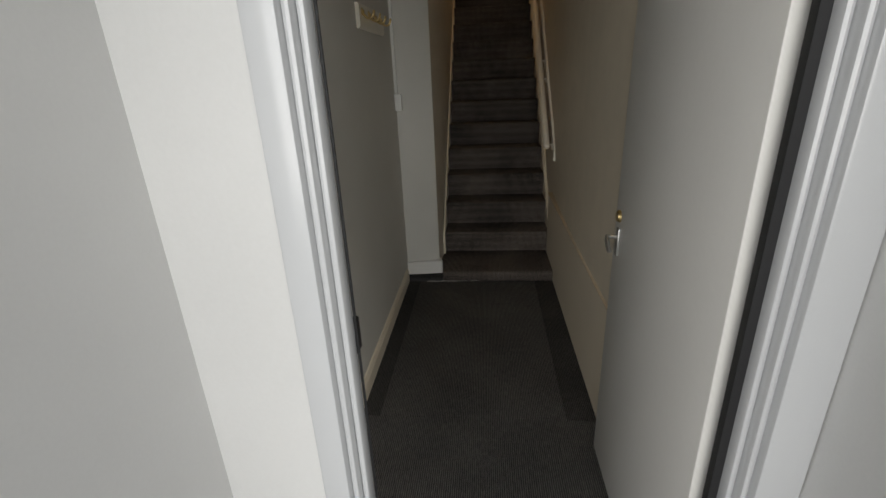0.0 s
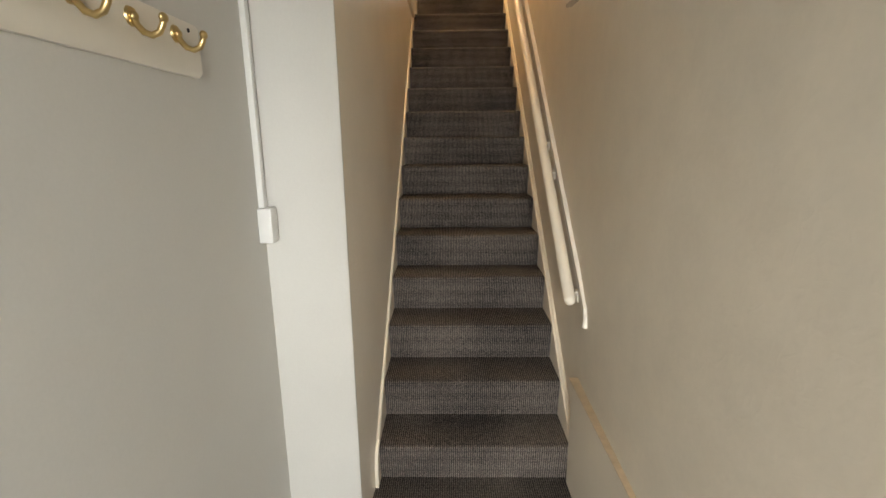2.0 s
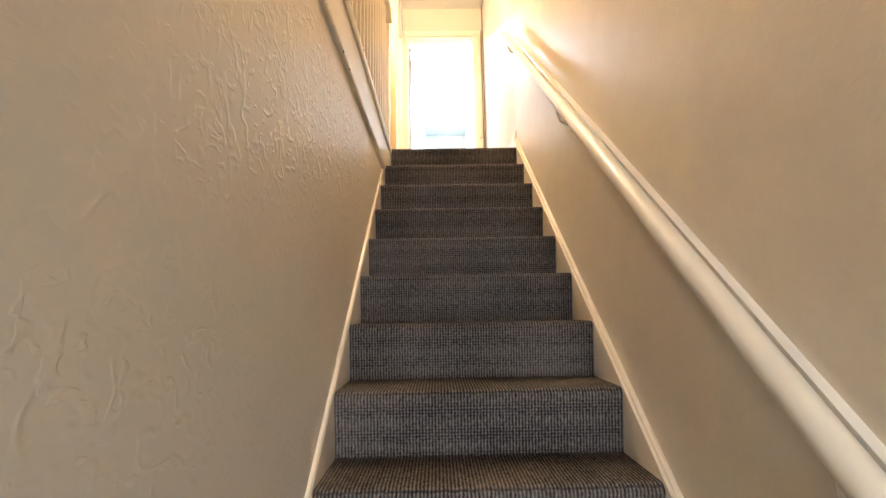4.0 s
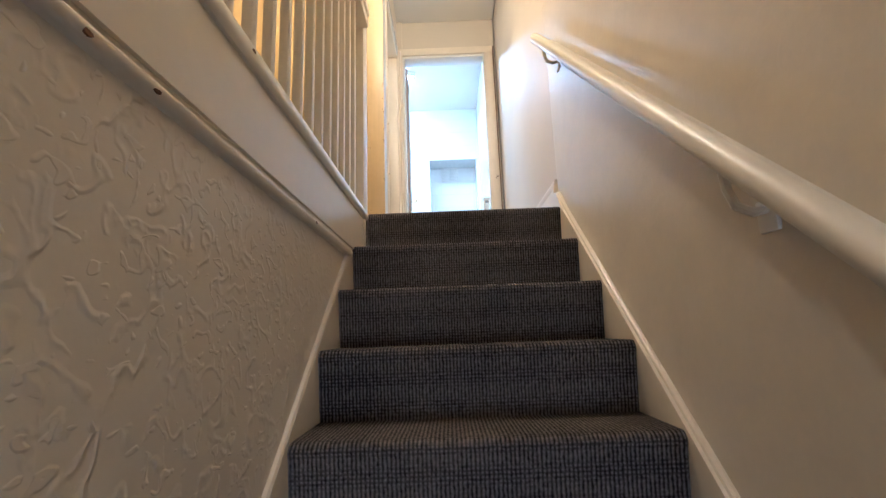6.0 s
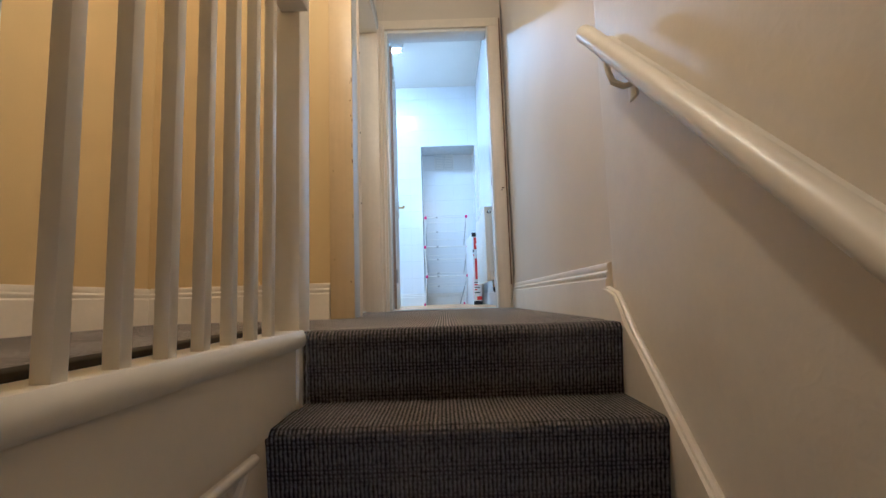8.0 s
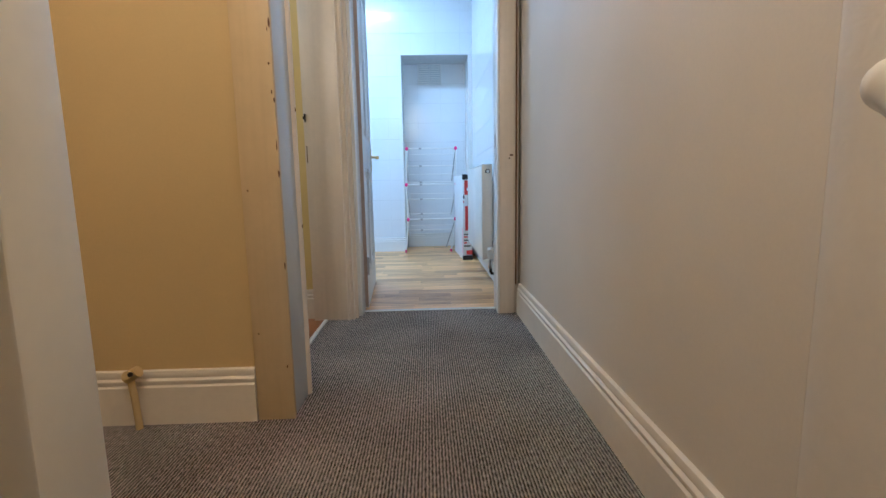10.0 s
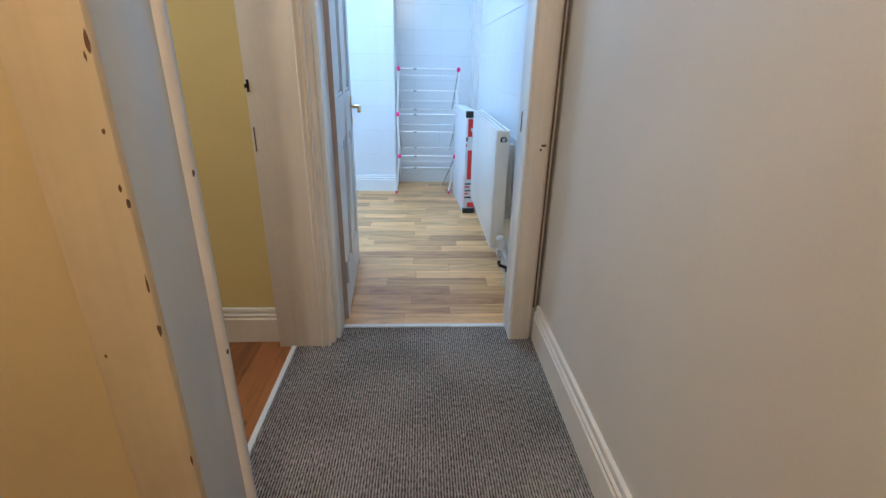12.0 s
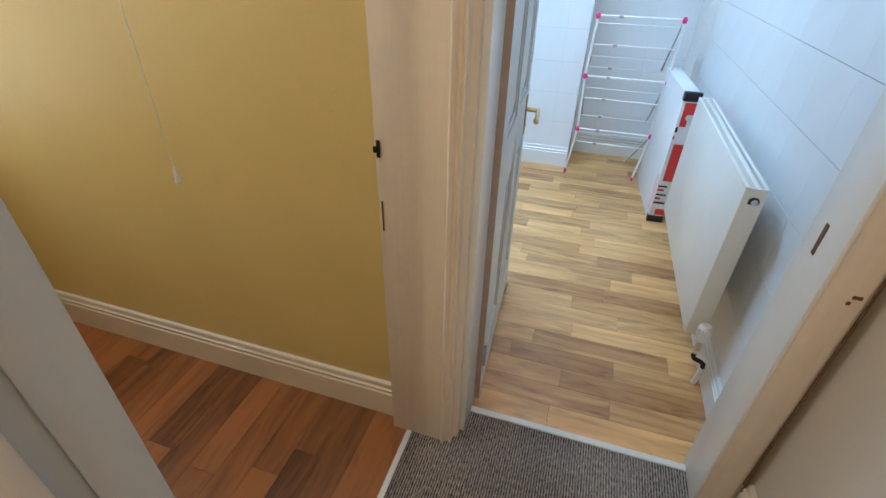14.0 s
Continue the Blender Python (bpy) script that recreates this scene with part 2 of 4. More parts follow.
CREAM = material("cream_wall_paint", (0.68, 0.608, 0.49), 0.55, var=0.05, scale=2.2, fine=160, bump=0.10)
HALLW = material("pale_grey_white_wall_paint", (0.645, 0.633, 0.585), 0.55, var=0.05, scale=2.2, fine=150, bump=0.10)
GALLERY = material("ochre_cream_wall_paint", (0.62, 0.455, 0.19), 0.50, var=0.05, scale=2.2, fine=150, bump=0.10)
SATIN = material("cream_satin_wall_paint", (0.78, 0.72, 0.60), 0.36, var=0.05, scale=2.2, fine=28, bump=0.16)
SWIRL = swirl_wall("embossed_wallpaper", (0.78, 0.71, 0.59), 0.42, 0.005, worn=0.20)
SWIRL_SOFT = swirl_wall("embossed_wallpaper_worn", (0.69, 0.618, 0.50), 0.05, 0.004, 0.05, 9.0, 0.45)
GLOSS = material("off_white_gloss_paint", (0.80, 0.75, 0.64), 0.28, var=0.05, scale=4, fine=40, bump=0.10)
TRIM = material("old_cream_trim_paint", (0.78, 0.70, 0.56), 0.33, var=0.07, scale=5, fine=50, bump=0.14)
OLDTRIM = streaked("yellowed_brushed_gloss", (0.78, 0.685, 0.56), 0.36)
BOARDP = streaked("worn_ochre_board_paint", (0.64, 0.485, 0.255), 0.42)
WHITE = material("white_gloss_paint", (0.82, 0.81, 0.77), 0.25, var=0.03, scale=4, fine=40, bump=0.06)
# white gloss greyed and cooled: the kitchen's bluish light is in the base colour
COOLLIT = material("white_gloss_cool_light_tint", (0.58, 0.60, 0.61), 0.28, var=0.04, scale=4, fine=40, bump=0.08)
UPVC = material("white_upvc", (0.52, 0.53, 0.54), 0.22, var=0.02, scale=5, fine=200, bump=0.02)
PORCH = material("white_porch_render", (0.62, 0.62, 0.61), 0.65, var=0.04, scale=2.5, fine=140, bump=0.10)
DOORP = material("white_door_paint", (0.70, 0.69, 0.66), 0.40, var=0.03, scale=3, fine=60, bump=0.05)
YELLOW = material("mustard_wall_paint", (0.72, 0.56, 0.21), 0.50, var=0.05, scale=2.4, fine=150, bump=0.12)
CEILING = material("white_ceiling_paint", (0.80, 0.78, 0.72), 0.75, var=0.04, scale=2, fine=120, bump=0.10)
TILE = material("white_glazed_tile", (0.82, 0.84, 0.85), 0.17, var=0.02, scale=3, fine=8, bump=0.03)
GROUT = material("grey_grout", (0.60, 0.62, 0.63), 0.8, var=0.1, scale=20, fine=200, bump=0.2)
STAIRC = ribbed_carpet("stair_cord_carpet", (0.022, 0.021, 0.023), (0.395, 0.335, 0.285), 0.0092, 0.0092, (120, 110, 110), 0.7)
HALLC = ribbed_carpet("hall_cord_carpet", (0.050, 0.050, 0.052), (0.270, 0.258, 0.24), 0.0080, 0.0, (140, 30, 30), 0.7)
LANDC = ribbed_carpet("landing_cord_carpet", (0.052, 0.048, 0.046), (0.70, 0.615, 0.53), 0.0085, 0.0, (150, 65, 65), 1.2)
BORDER = ribbed_carpet("dark_carpet_border", (0.034, 0.034, 0.036), (0.17, 0.163, 0.152), 0.0080, 0.0, (140, 30, 30), 0.7)
OAK = wood_floor("oak_laminate", (0.30, 0.136, 0.043), (0.88, 0.53, 0.20), "x", tone=0.44)
REDWOOD = wood_floor("red_walnut_laminate", (0.050, 0.014, 0.004), (0.36, 0.135, 0.034), "y", tone=0.62)
SUBFLOOR = material("dark_floor_joint", (0.05, 0.03, 0.02), 0.8)
BLACK = material("black_rubber", (0.012, 0.012, 0.013), 0.55, var=0.1)
BRASS = material("worn_brass", (0.62, 0.47, 0.22), 0.28, metal=1.0, var=0.12, scale=30)
CHROME = material("chrome", (0.72, 0.72, 0.72), 0.15, metal=1.0, var=0.05)
STEEL = material("dull_steel", (0.50, 0.50, 0.50), 0.38, metal=1.0, var=0.1, scale=30)
PLASTIC = material("white_plastic", (0.82, 0.82, 0.79), 0.35, var=0.02)
RADW = material("white_radiator_enamel", (0.86, 0.84, 0.77), 0.25, var=0.02, fine=30, bump=0.03)
RED = material("red_print_card", (0.62, 0.04, 0.03), 0.45, var=0.06)
FRAY = material("frayed_pale_yarn", (0.36, 0.34, 0.31), 0.9, var=0.15)
PINKCARD = material("pale_pink_print_card", (0.78, 0.55, 0.58), 0.5, var=0.08, scale=30)
OLDEDGE = material("old_brownish_edge_paint", (0.36, 0.27, 0.21), 0.5, var=0.12, scale=12)
BEAD = material("aged_varnish_bead", (0.60, 0.50, 0.36), 0.45, var=0.15, scale=20)
CARD = material("white_print_card", (0.80, 0.80, 0.80), 0.5, var=0.04)
PINK = material("pink_plastic", (0.75, 0.03, 0.22), 0.35, var=0.05)
# near-black brown: the shade behind the base rail is put into this colour
SHADOWC = material("shaded_carpet_edge", (0.035, 0.026, 0.018), 0.95, var=0.3, scale=30)
GREYMARK = material("grey_wall_mark", (0.40, 0.36, 0.31), 0.7, var=0.2, scale=20)
DARKMETAL = material("dark_pipe_metal", (0.035, 0.03, 0.03), 0.5, metal=0.6, var=0.2)
BARE = material("bare_chipped_wood", (0.13, 0.06, 0.025), 0.8, var=0.3, scale=60)
CONCRETE = material("grey_concrete", (0.33, 0.32, 0.30), 0.9, var=0.15, scale=3, fine=60, bump=0.4)
TUBE = glow("lit_tube", (0.76, 0.91, 1.0), 60.0)
BULB = glow("lit_bulb", (1.0, 0.71, 0.38), 25.0)
DIFFUSER = glow("lit_diffuser", (1.0, 0.95, 0.85), 1.5)

# ---- building blocks ----


def box(bm, x0, x1, y0, y1, z0, z1, bevel=0.0, seg=2):
    vs = [bm.verts.new((x, y, z)) for x in (x0, x1) for y in (y0, y1) for z in (z0, z1)]
    fs = [(0, 1, 3, 2), (4, 6, 7, 5), (0, 4, 5, 1), (2, 3, 7, 6), (0, 2, 6, 4), (1, 5, 7, 3)]
    faces = [bm.faces.new([vs[i] for i in f]) for f in fs]
    if bevel:
        edges = list({e for f in faces for e in f.edges})
        bmesh.ops.bevel(bm, geom=edges, offset=bevel, segments=seg, affect="EDGES", profile=0.5)
    return bm


def boxed(*a, **k):
    return box(bmesh.new(), *a, **k)


def prism(points, axis, a, b):
    """A closed outline of points in the two other axes, drawn out along axis from a to b."""
    bm = bmesh.new()

    def put(p, v):
        return {"x": (v, p[0], p[1]), "y": (p[0], v, p[1]), "z": (p[0], p[1], v)}[axis]

    n = len(points)
    lo = [bm.verts.new(put(p, a)) for p in points]
    hi = [bm.verts.new(put(p, b)) for p in points]
    bm.faces.new(lo)
    bm.faces.new(hi[::-1])
    for i in range(n):
        j = (i + 1) % n
        bm.faces.new((lo[j], lo[i], hi[i], hi[j]))
    bmesh.ops.recalc_face_normals(bm, faces=bm.faces)
    return bm


def rod(bm, p, q, r, n=12, r2=None):
    p, q = Vector(p), Vector(q)
    d = (q - p).normalized()
    side = d.orthogonal().normalized()
    up = d.cross(side)
    rings = []
    for c, rad in ((p, r), (q, r if r2 is None else r2)):
        rings.append([bm.verts.new(c + rad * (math.cos(t) * side + math.sin(t) * up)) for t in [2 * math.pi * i / n for i in range(n)]])
    bm.faces.new(rings[0][::-1])
    bm.faces.new(rings[1])
    for i in range(n):
        j = (i + 1) % n
        bm.faces.new((rings[0][i], rings[0][j], rings[1][j], rings[1][i]))
    return bm


def bent(bm, pts, r, n=10):
    """A round tube through points, with mitred joints."""
    pts = [Vector(p) for p in pts]
    rings = []
    ref = (pts[1] - pts[0]).orthogonal().normalized()
    for i, p in enumerate(pts):
        d = (pts[min(i + 1, len(pts) - 1)] - pts[max(i - 1, 0)]).normalized()
        side = (ref - d * ref.dot(d)).normalized()
        up = d.cross(side)
        ref = side
        rings.append([bm.verts.new(p + r * (math.cos(t) * side + math.sin(t) * up)) for t in [2 * math.pi * k / n for k in range(n)]])
    for a, b in zip(rings, rings[1:]):
        for i in range(n):
            j = (i + 1) % n
            bm.faces.new((a[i], a[j], b[j], b[i]))
    bm.faces.new(rings[0][::-1])
    bm.faces.new(rings[-1])
    return bm


def ball(bm, c, r, u=12, v=8, squash=(1, 1, 1)):
    m = Matrix.Translation(c) @ Matrix.Diagonal((*squash, 1))
    bmesh.ops.create_uvsphere(bm, u_segments=u, v_segments=v, radius=r, matrix=m)
    return bm


def smooth_by_angle(me, degrees=40):
    for p in me.polygons:
        p.use_smooth = True
    me.set_sharp_from_angle(angle=radians(degrees))


def mesh_of(name, bm, mat, smooth=True):
    me = bpy.data.meshes.new(name)
    bm.normal_update()
    bm.to_mesh(me)
    bm.free()
    me.materials.append(mat)
    if smooth:
        smooth_by_angle(me)
    return me


def part(name, bm, mat, parent, label=""):
    """One mesh under a thing or a part; bm is in world metres."""
    me = mesh_of(name, bm, mat)
    ob = new(name, me)
    base = Vector()
    p = parent
    while p:
        base += p.location
        p = p.parent
    me.transform(Matrix.Translation(-base))
    ob.parent = parent
    if label:
        ob["label"] = label
    return ob


def thing(name, place, label, category, group="", kind=""):
    ob = new(name)
    ob.location = place
    ob.empty_display_size = 0.05
    return tagged(ob, label, category, group, kind)


def solid(name, bm, mat, label="", category="", kind=""):
    return tagged(new(name, mesh_of(name, bm, mat)), label, category, "", kind)


def structure(name, bm, mat, label, category="wall"):
    return solid(name, bm, mat, label, category, "structure")


def skirting_profile(h, d):
    """Outline (out from the wall, up) of a moulded Victorian skirting."""
    return [(0, 0), (d, 0), (d, h * 0.70), (d * 0.75, h * 0.735), (d * 0.92, h * 0.78), (d * 0.92, h * 0.82), (d * 0.60, h * 0.86), (d * 0.72, h * 0.92), (d * 0.55, h * 0.985), (d * 0.2, h), (0, h)]

# ---- structure: ground, porch and hall ----
HALL_L, HALL_R, WALL_R, STAIR_L = -0.262, 0.797, 0.845, -0.015
G, RISE = 0.22, 0.185


def nose(k):
    """Where the nosing of step k lies: y and z."""
    return (-0.402, 0.073) if k == 1 else (G * (k - 2), RISE * k - 0.13)


structure("ground", boxed(-60, 60, -60, -3.75, -0.2, -0.03), CONCRETE, "grey concrete paving outside the porch", "ground")
structure("porch_floor", boxed(-0.5, 1.2, -3.75, -2.7, -0.2, -0.02), CONCRETE, "grey concrete floor of the porch", "floor")
structure("porch_wall_left", boxed(-0.55, -0.222, -3.75, -2.775, -0.1, 2.6), PORCH, "white painted porch wall")
structure("porch_wall_right", boxed(0.885, 1.2, -3.75, -2.775, -0.1, 2.6), PORCH, "white painted porch wall")
structure("porch_ceiling", boxed(-0.55, 1.2, -3.75, -2.6, 2.35, 2.6), CEILING, "white porch ceiling", "ceiling")
structure("wall_front_left", boxed(-0.55, -0.006, -2.775, -2.72, -0.1, 2.6), PORCH, "white wall beside the front door frame")
structure("wall_front_right", boxed(0.884, 1.2, -2.775, -2.601, -0.1, 2.6), PORCH, "white wall beside the front door frame")
structure("wall_front_head", boxed(-0.006, 0.884, -2.775, -2.60, 2.09, 2.6), PORCH, "white wall above the front door frame")
structure("wall_hall_left", boxed(-0.40, HALL_L, -2.72, -0.334, 0, 2.6), HALLW, "cream painted hall wall with faint scuffs")
structure("wall_pillar", prism([(-0.40, -0.334), (-0.262, -0.334), (-0.036, -0.266), (-0.030, -0.260), (-0.030, -0.250), (-0.40, -0.250)], "z", 0, 2.6), HALLW, "white painted wall end beside the stairs")
wall_r = structure("wall_right", prism([(0.98, -2.60), (0.803, -2.60), (0.804, -1.1), (0.812, -0.6), (0.826, -0.05), (0.832, 0.1), (0.842, 2.0), (0.846, 3.165), (0.8485, 3.190), (0.8555, 3.205), (0.98, 3.205)], "z", -0.1, 5.8), SWIRL_SOFT, "cream painted wall with worn embossed paper beside the stairs")
part("grey_wedge", prism([(0.33, 2.058), (0.47, 2.066), (0.57, 2.088), (0.575, 2.104), (0.45, 2.092), (0.34, 2.080)], "x", 0.8325, 0.845), GREYMARK, wall_r, "grey wedge-shaped mark on the wall")
structure("wall_landing_right", boxed(0.855, 0.98, 3.205, 5.17, ZL - 0.3, 5.8), CREAM, "smooth cream painted landing wall")
structure("wall_stair_left", prism([(-0.13, -0.25), (-0.0302, -0.25), (STAIR_L, 0.02), (STAIR_L - 0.0145, 3.06), (-0.13, 3.06)], "z", 0, 2.612), SWIRL, "cream painted wall with embossed swirl wallpaper")
structure("hall_ceiling", boxed(-0.40, WALL_R, -2.60, 0.25, 2.50, 2.66), CEILING, "white hall ceiling", "ceiling")
structure("wall_stairwell_end", boxed(-1.10, WALL_R, 0.12, 0.25, 2.66, CEIL), CREAM, "cream wall closing the stairwell above the hall")
structure("hall_subfloor", boxed(-0.40, WALL_R, -2.775, 0.3, -0.15, -0.012), CONCRETE, "concrete base under the hall carpet", "floor")

hall_floor = structure("floor_hall", boxed(-0.16, 0.668, -1.82, -0.40, -0.012, 0.0), HALLC, "worn dark grey cord carpet in the hall", "floor")
for bm in (boxed(HALL_L, -0.163, -1.82, -0.40, -0.012, -0.001), boxed(0.671, HALL_R + 0.05, -1.82, -0.40, -0.012, -0.001)):
    part("carpet_border", bm, BORDER, hall_floor, "darker carpet border strip")
part("door_mat_carpet", boxed(HALL_L, HALL_R + 0.05, -2.70, -1.824, -0.012, -0.002), HALLC, hall_floor, "greyer ribbed entrance matting")
tw = bmesh.new()
rnd = random.Random(4)
for i in range(26):
    x = -0.12 + 0.36 * rnd.random()
    y = -0.418 + 0.02 * rnd.random()
    bent(tw, [(x, y, 0.002), (x + 0.02, y + 0.008 * rnd.random(), 0.006), (x + 0.05 * rnd.random() + 0.02, y - 0.01 * rnd.random(), 0.002)], 0.0014, 5)
part("frayed_edge", tw, FRAY, hall_floor, "pale frayed threads at the carpet edge")

# low boarded panel with a bead along the hall's side
panel = structure("hall_wall_panel", boxed(HALL_R, WALL_R, -2.58, 0.0, 0, 0.5395), CREAM, "cream boarded dado panel along the hall wall", "wall")
part("dado_bead", boxed(HALL_R - 0.004, WALL_R, -2.58, 0.035, 0.5395, 0.547, bevel=0.002), BEAD, panel, "cream timber bead capping the panel")
structure("baseboard_hall", prism([(HALL_L + a, b) for a, b in skirting_profile(0.10, 0.016)], "y", -2.71, -0.40), TRIM, "low cream skirting board in the hall", "skirting board")
structure("baseboard_pillar", prism([(HALL_L, -0.346), (-0.010, -0.318), (-0.004, -0.310), (-0.020, -0.252), (HALL_L, -0.252)], "z", 0.024, 0.125), WHITE, "white skirting block round the wall end", "skirting board")

# ---- staircase ----
stairs = thing("staircase", (0, 0, 0), "straight staircase carpeted in dark grey cord with cream strings", "stairs", kind="structure")


def step(k):
    y, z = nose(k)
    y2 = 0.03 + nose(k + 1)[0] if k < 16 else 3.14
    below = nose(k - 1)[1] if k > 1 else 0.0
    r = 0.02
    pts = [(y + 0.024, below - 0.03), (y + 0.024, below), (y + 0.004, z - 0.035)]
    pts += [(y + r - r * math.cos(a), z - r + r * math.sin(a)) for a in [radians(d) for d in (0, 22, 45, 67, 90)]]
    pts += [(y2, z + 0.001), (y2, below - 0.03)]
    x0, x1 = (0.004, HALL_R + 0.03) if k == 1 else (0.004, 0.822) if k == 16 else (-0.004 - 0.0052 * y, 0.808 + 0.0056 * y)
    if k == 1:
        bm = prism(pts[:-2] + [(-0.30, z + 0.001), (-0.30, -0.03)], "x", x0, x1)
        p2 = prism([(-0.30, z + 0.001), (y2, z + 0.001), (y2, 0), (-0.30, 0)], "x", -0.05, x1)
        me = bpy.data.meshes.new("tmp")
        p2.to_mesh(me)
        p2.free()
        bm.from_mesh(me)
        bpy.data.meshes.remove(me)
    else:
        bm = prism(pts, "x", x0, x1)
    part("step", bm, STAIRC, stairs)


for k in range(1, 17):
    step(k)
part("step_side", boxed(HALL_L, 0.0035, -0.402, -0.20, -0.01, 0.029, bevel=0.006), BORDER, stairs, "dark carpeted block beside the first step")


def splay(bm, right):
    """The flight is a little wider at its top than at its foot."""
    for v in bm.verts:
        v.co.x += (0.0054 if right else -0.0050) * min(max(v.co.y, 0.0), 3.0)


def string_board(x0, x1, name):
    low = nose(2)
    sl = RISE / G
    top = [(-0.045, 0.075), (-0.05, 0.16), (-0.03, 0.225)]
    top += [(y, low[1] + 0.004 + sl * y) for y in (0.02, 0.5, 1.0, 1.5, 2.0, 2.5, 3.0)]
    if x0 > 0.5:
        top += [(3.07, ZL - 0.008), (3.10, ZL + 0.035), (3.135, ZL + 0.07), (3.18, ZL + 0.085), (3.215, ZL + 0.088), (3.215, ZL - 0.02)]
    top += [(3.10, ZL - 0.02), (3.10, ZL - 0.2)]
    bot = [(3.0, low[1] - 0.30 + sl * 3.0), (0.4, low[1] - 0.30 + sl * 0.4), (0.2, 0.06)]
    bm = prism(top + bot, "x", x0, x1)
    splay(bm, x0 > 0.5)
    return part(name, bm, TRIM, stairs, "cream painted timber string")


string_board(0.806, WALL_R, "string")
string_board(STAIR_L - 0.002, -0.003, "string")
sl = RISE / G
for x in (0.823, -0.012):
    cap = bmesh.new()
    bent(cap, [(x, 0.02, nose(2)[1] + 0.006 + sl * 0.02), (x, 3.05, nose(2)[1] + 0.006 + sl * 3.05)] + ([(x, 3.10, ZL + 0.035), (x, 3.14, ZL + 0.072), (x, 3.21, ZL + 0.088)] if x > 0.5 else []), 0.009, 8)
    splay(cap, x > 0.5)
    part("string_bead", cap, TRIM, stairs)

# ---- handrail ----
rail = thing("handrail", (0.765, 0, 0.91), "cream painted round handrail on brackets beside the stairs", "handrail")
hs = (3.60 - 0.911) / 3.045
bm = bmesh.new()
bent(bm, [(0.765, -0.012, 0.905), (0.765, -0.002, 0.912), (0.765, 3.03, 3.592), (0.765, 3.042, 3.60)], 0.0235, 20)
ball(bm, (0.765, -0.012, 0.905), 0.0235, 16, 10)
ball(bm, (0.765, 3.042, 3.60), 0.0235, 16, 10)
part("rail", bm, SATIN, rail)
n = Vector((-hs, 1)).normalized()
pts = []
for y, dz in ((-0.034, -0.022), (3.06, -0.022), (3.06, 0.022), (-0.034, 0.022)):
    pts.append((y, 0.850 + hs * (y + 0.034) + dz))
part("wall_batten", prism(pts, "x", 0.816, WALL_R + 0.002), GLOSS, rail, "cream batten fixed to the wall")
bm = bmesh.new()
bent(bm, [(0.826, -0.03, 0.852), (0.824, -0.042, 0.828), (0.819, -0.047, 0.800)], 0.012, 10)
part("batten_end", bm, GLOSS, rail)
for y in (0.09, 0.60, 0.76, 1.868, 2.905):
    z = 0.911 + hs * y
    bm = bmesh.new()
    bent(bm, [(0.765, y, z - 0.018), (0.765, y - 0.004, z - 0.055), (0.772, y - 0.008, z - 0.082), (0.795, y - 0.012, z - 0.095), (0.815, y - 0.014, z - 0.090), (0.824, y - 0.014, z - 0.100)], 0.0075, 8)
    box(bm, 0.814, 0.822, y - 0.03, y + 0.012, z - 0.125, z - 0.075, bevel=0.003)
    rod(bm, (0.765, y - 0.02, z - 0.034), (0.765, y + 0.02, z - 0.006), 0.009, 8)
    part("bracket", bm, GLOSS, rail, "painted metal bracket")

# ---- landing ----
structure("floor_landing", boxed(-0.185, WALL_R, 3.105, 5.165, ZL - 0.22, ZL), LANDC, "dark grey flecked cord carpet on the landing", "floor")
structure("floor_landing_gallery", boxed(-1.10, -0.12, 0.25, 3.105, ZL - 0.22, ZL), LANDC, "dark grey cord carpet behind the balustrade", "floor")
structure("floor_landing_back", boxed(-1.10, -0.185, 3.105, 4.0, ZL - 0.22, ZL), LANDC, "dark grey cord carpet beside the facing wall", "floor")
# raised carpet edge, darkened to stand for the shadowed gap at the balusters
structure("floor_landing_edge", boxed(-0.12, -0.0775, 0.25, 3.07, ZL - 0.22, ZL + 0.016, bevel=0.004), SHADOWC, "carpet edge along the balustrade, coloured dark for the shade behind the rail", "floor")
structure("ceiling_landing", boxed(-1.10, WALL_R, 0.12, 5.165, CEIL, CEIL + 0.1), CEILING, "white landing ceiling", "ceiling")
structure("wall_gallery_left", boxed(-1.10, -1.0, 0.25, 4.14, ZL, CEIL), GALLERY, "cream wall behind the balustrade")
structure("wall_landing_facing", boxed(-1.0, -0.075, 3.985, 4.14, ZL, CEIL), GALLERY, "cream wall beside the bathroom door")
structure("wall_bathroom_head", boxed(-0.225, -0.062, 4.14, 5.012, ZL + 2.04, CEIL), CREAM, "cream wall above the bathroom door")
structure("wall_kitchen_front_left", boxed(-2.30, -0.016, 5.072, 5.165, ZL, KCEIL + 0.1), YELLOW, "mustard yellow bathroom wall")
structure("wall_kitchen_head", boxed(-0.016, 0.742, 5.072, 5.165, ZL + 2.055, KCEIL + 0.1), CREAM, "cream wall above the kitchen door")
structure("wall_kitchen_front_right", boxed(0.742, WALL_R, 5.072, 5.165, ZL, KCEIL + 0.1), CREAM, "cream wall beside the kitchen door")
structure("wall_landing_lining", boxed(-0.225, -0.0165, 5.052, 5.0715, ZL + 2.04, CEIL), CREAM, "cream wall above the door corner")

structure("baseboard_landing", prism([(0.856 - a, ZL + b) for a, b in skirting_profile(0.166, 0.022)], "y", 3.215, 5.055), TRIM, "cream moulded skirting board on the landing", "skirting board")
structure("baseboard_gallery", prism([(-1.001 + a, ZL + b) for a, b in skirting_profile(0.165, 0.02)], "y", 0.25, 3.985), TRIM, "cream moulded skirting board behind the balustrade", "skirting board")
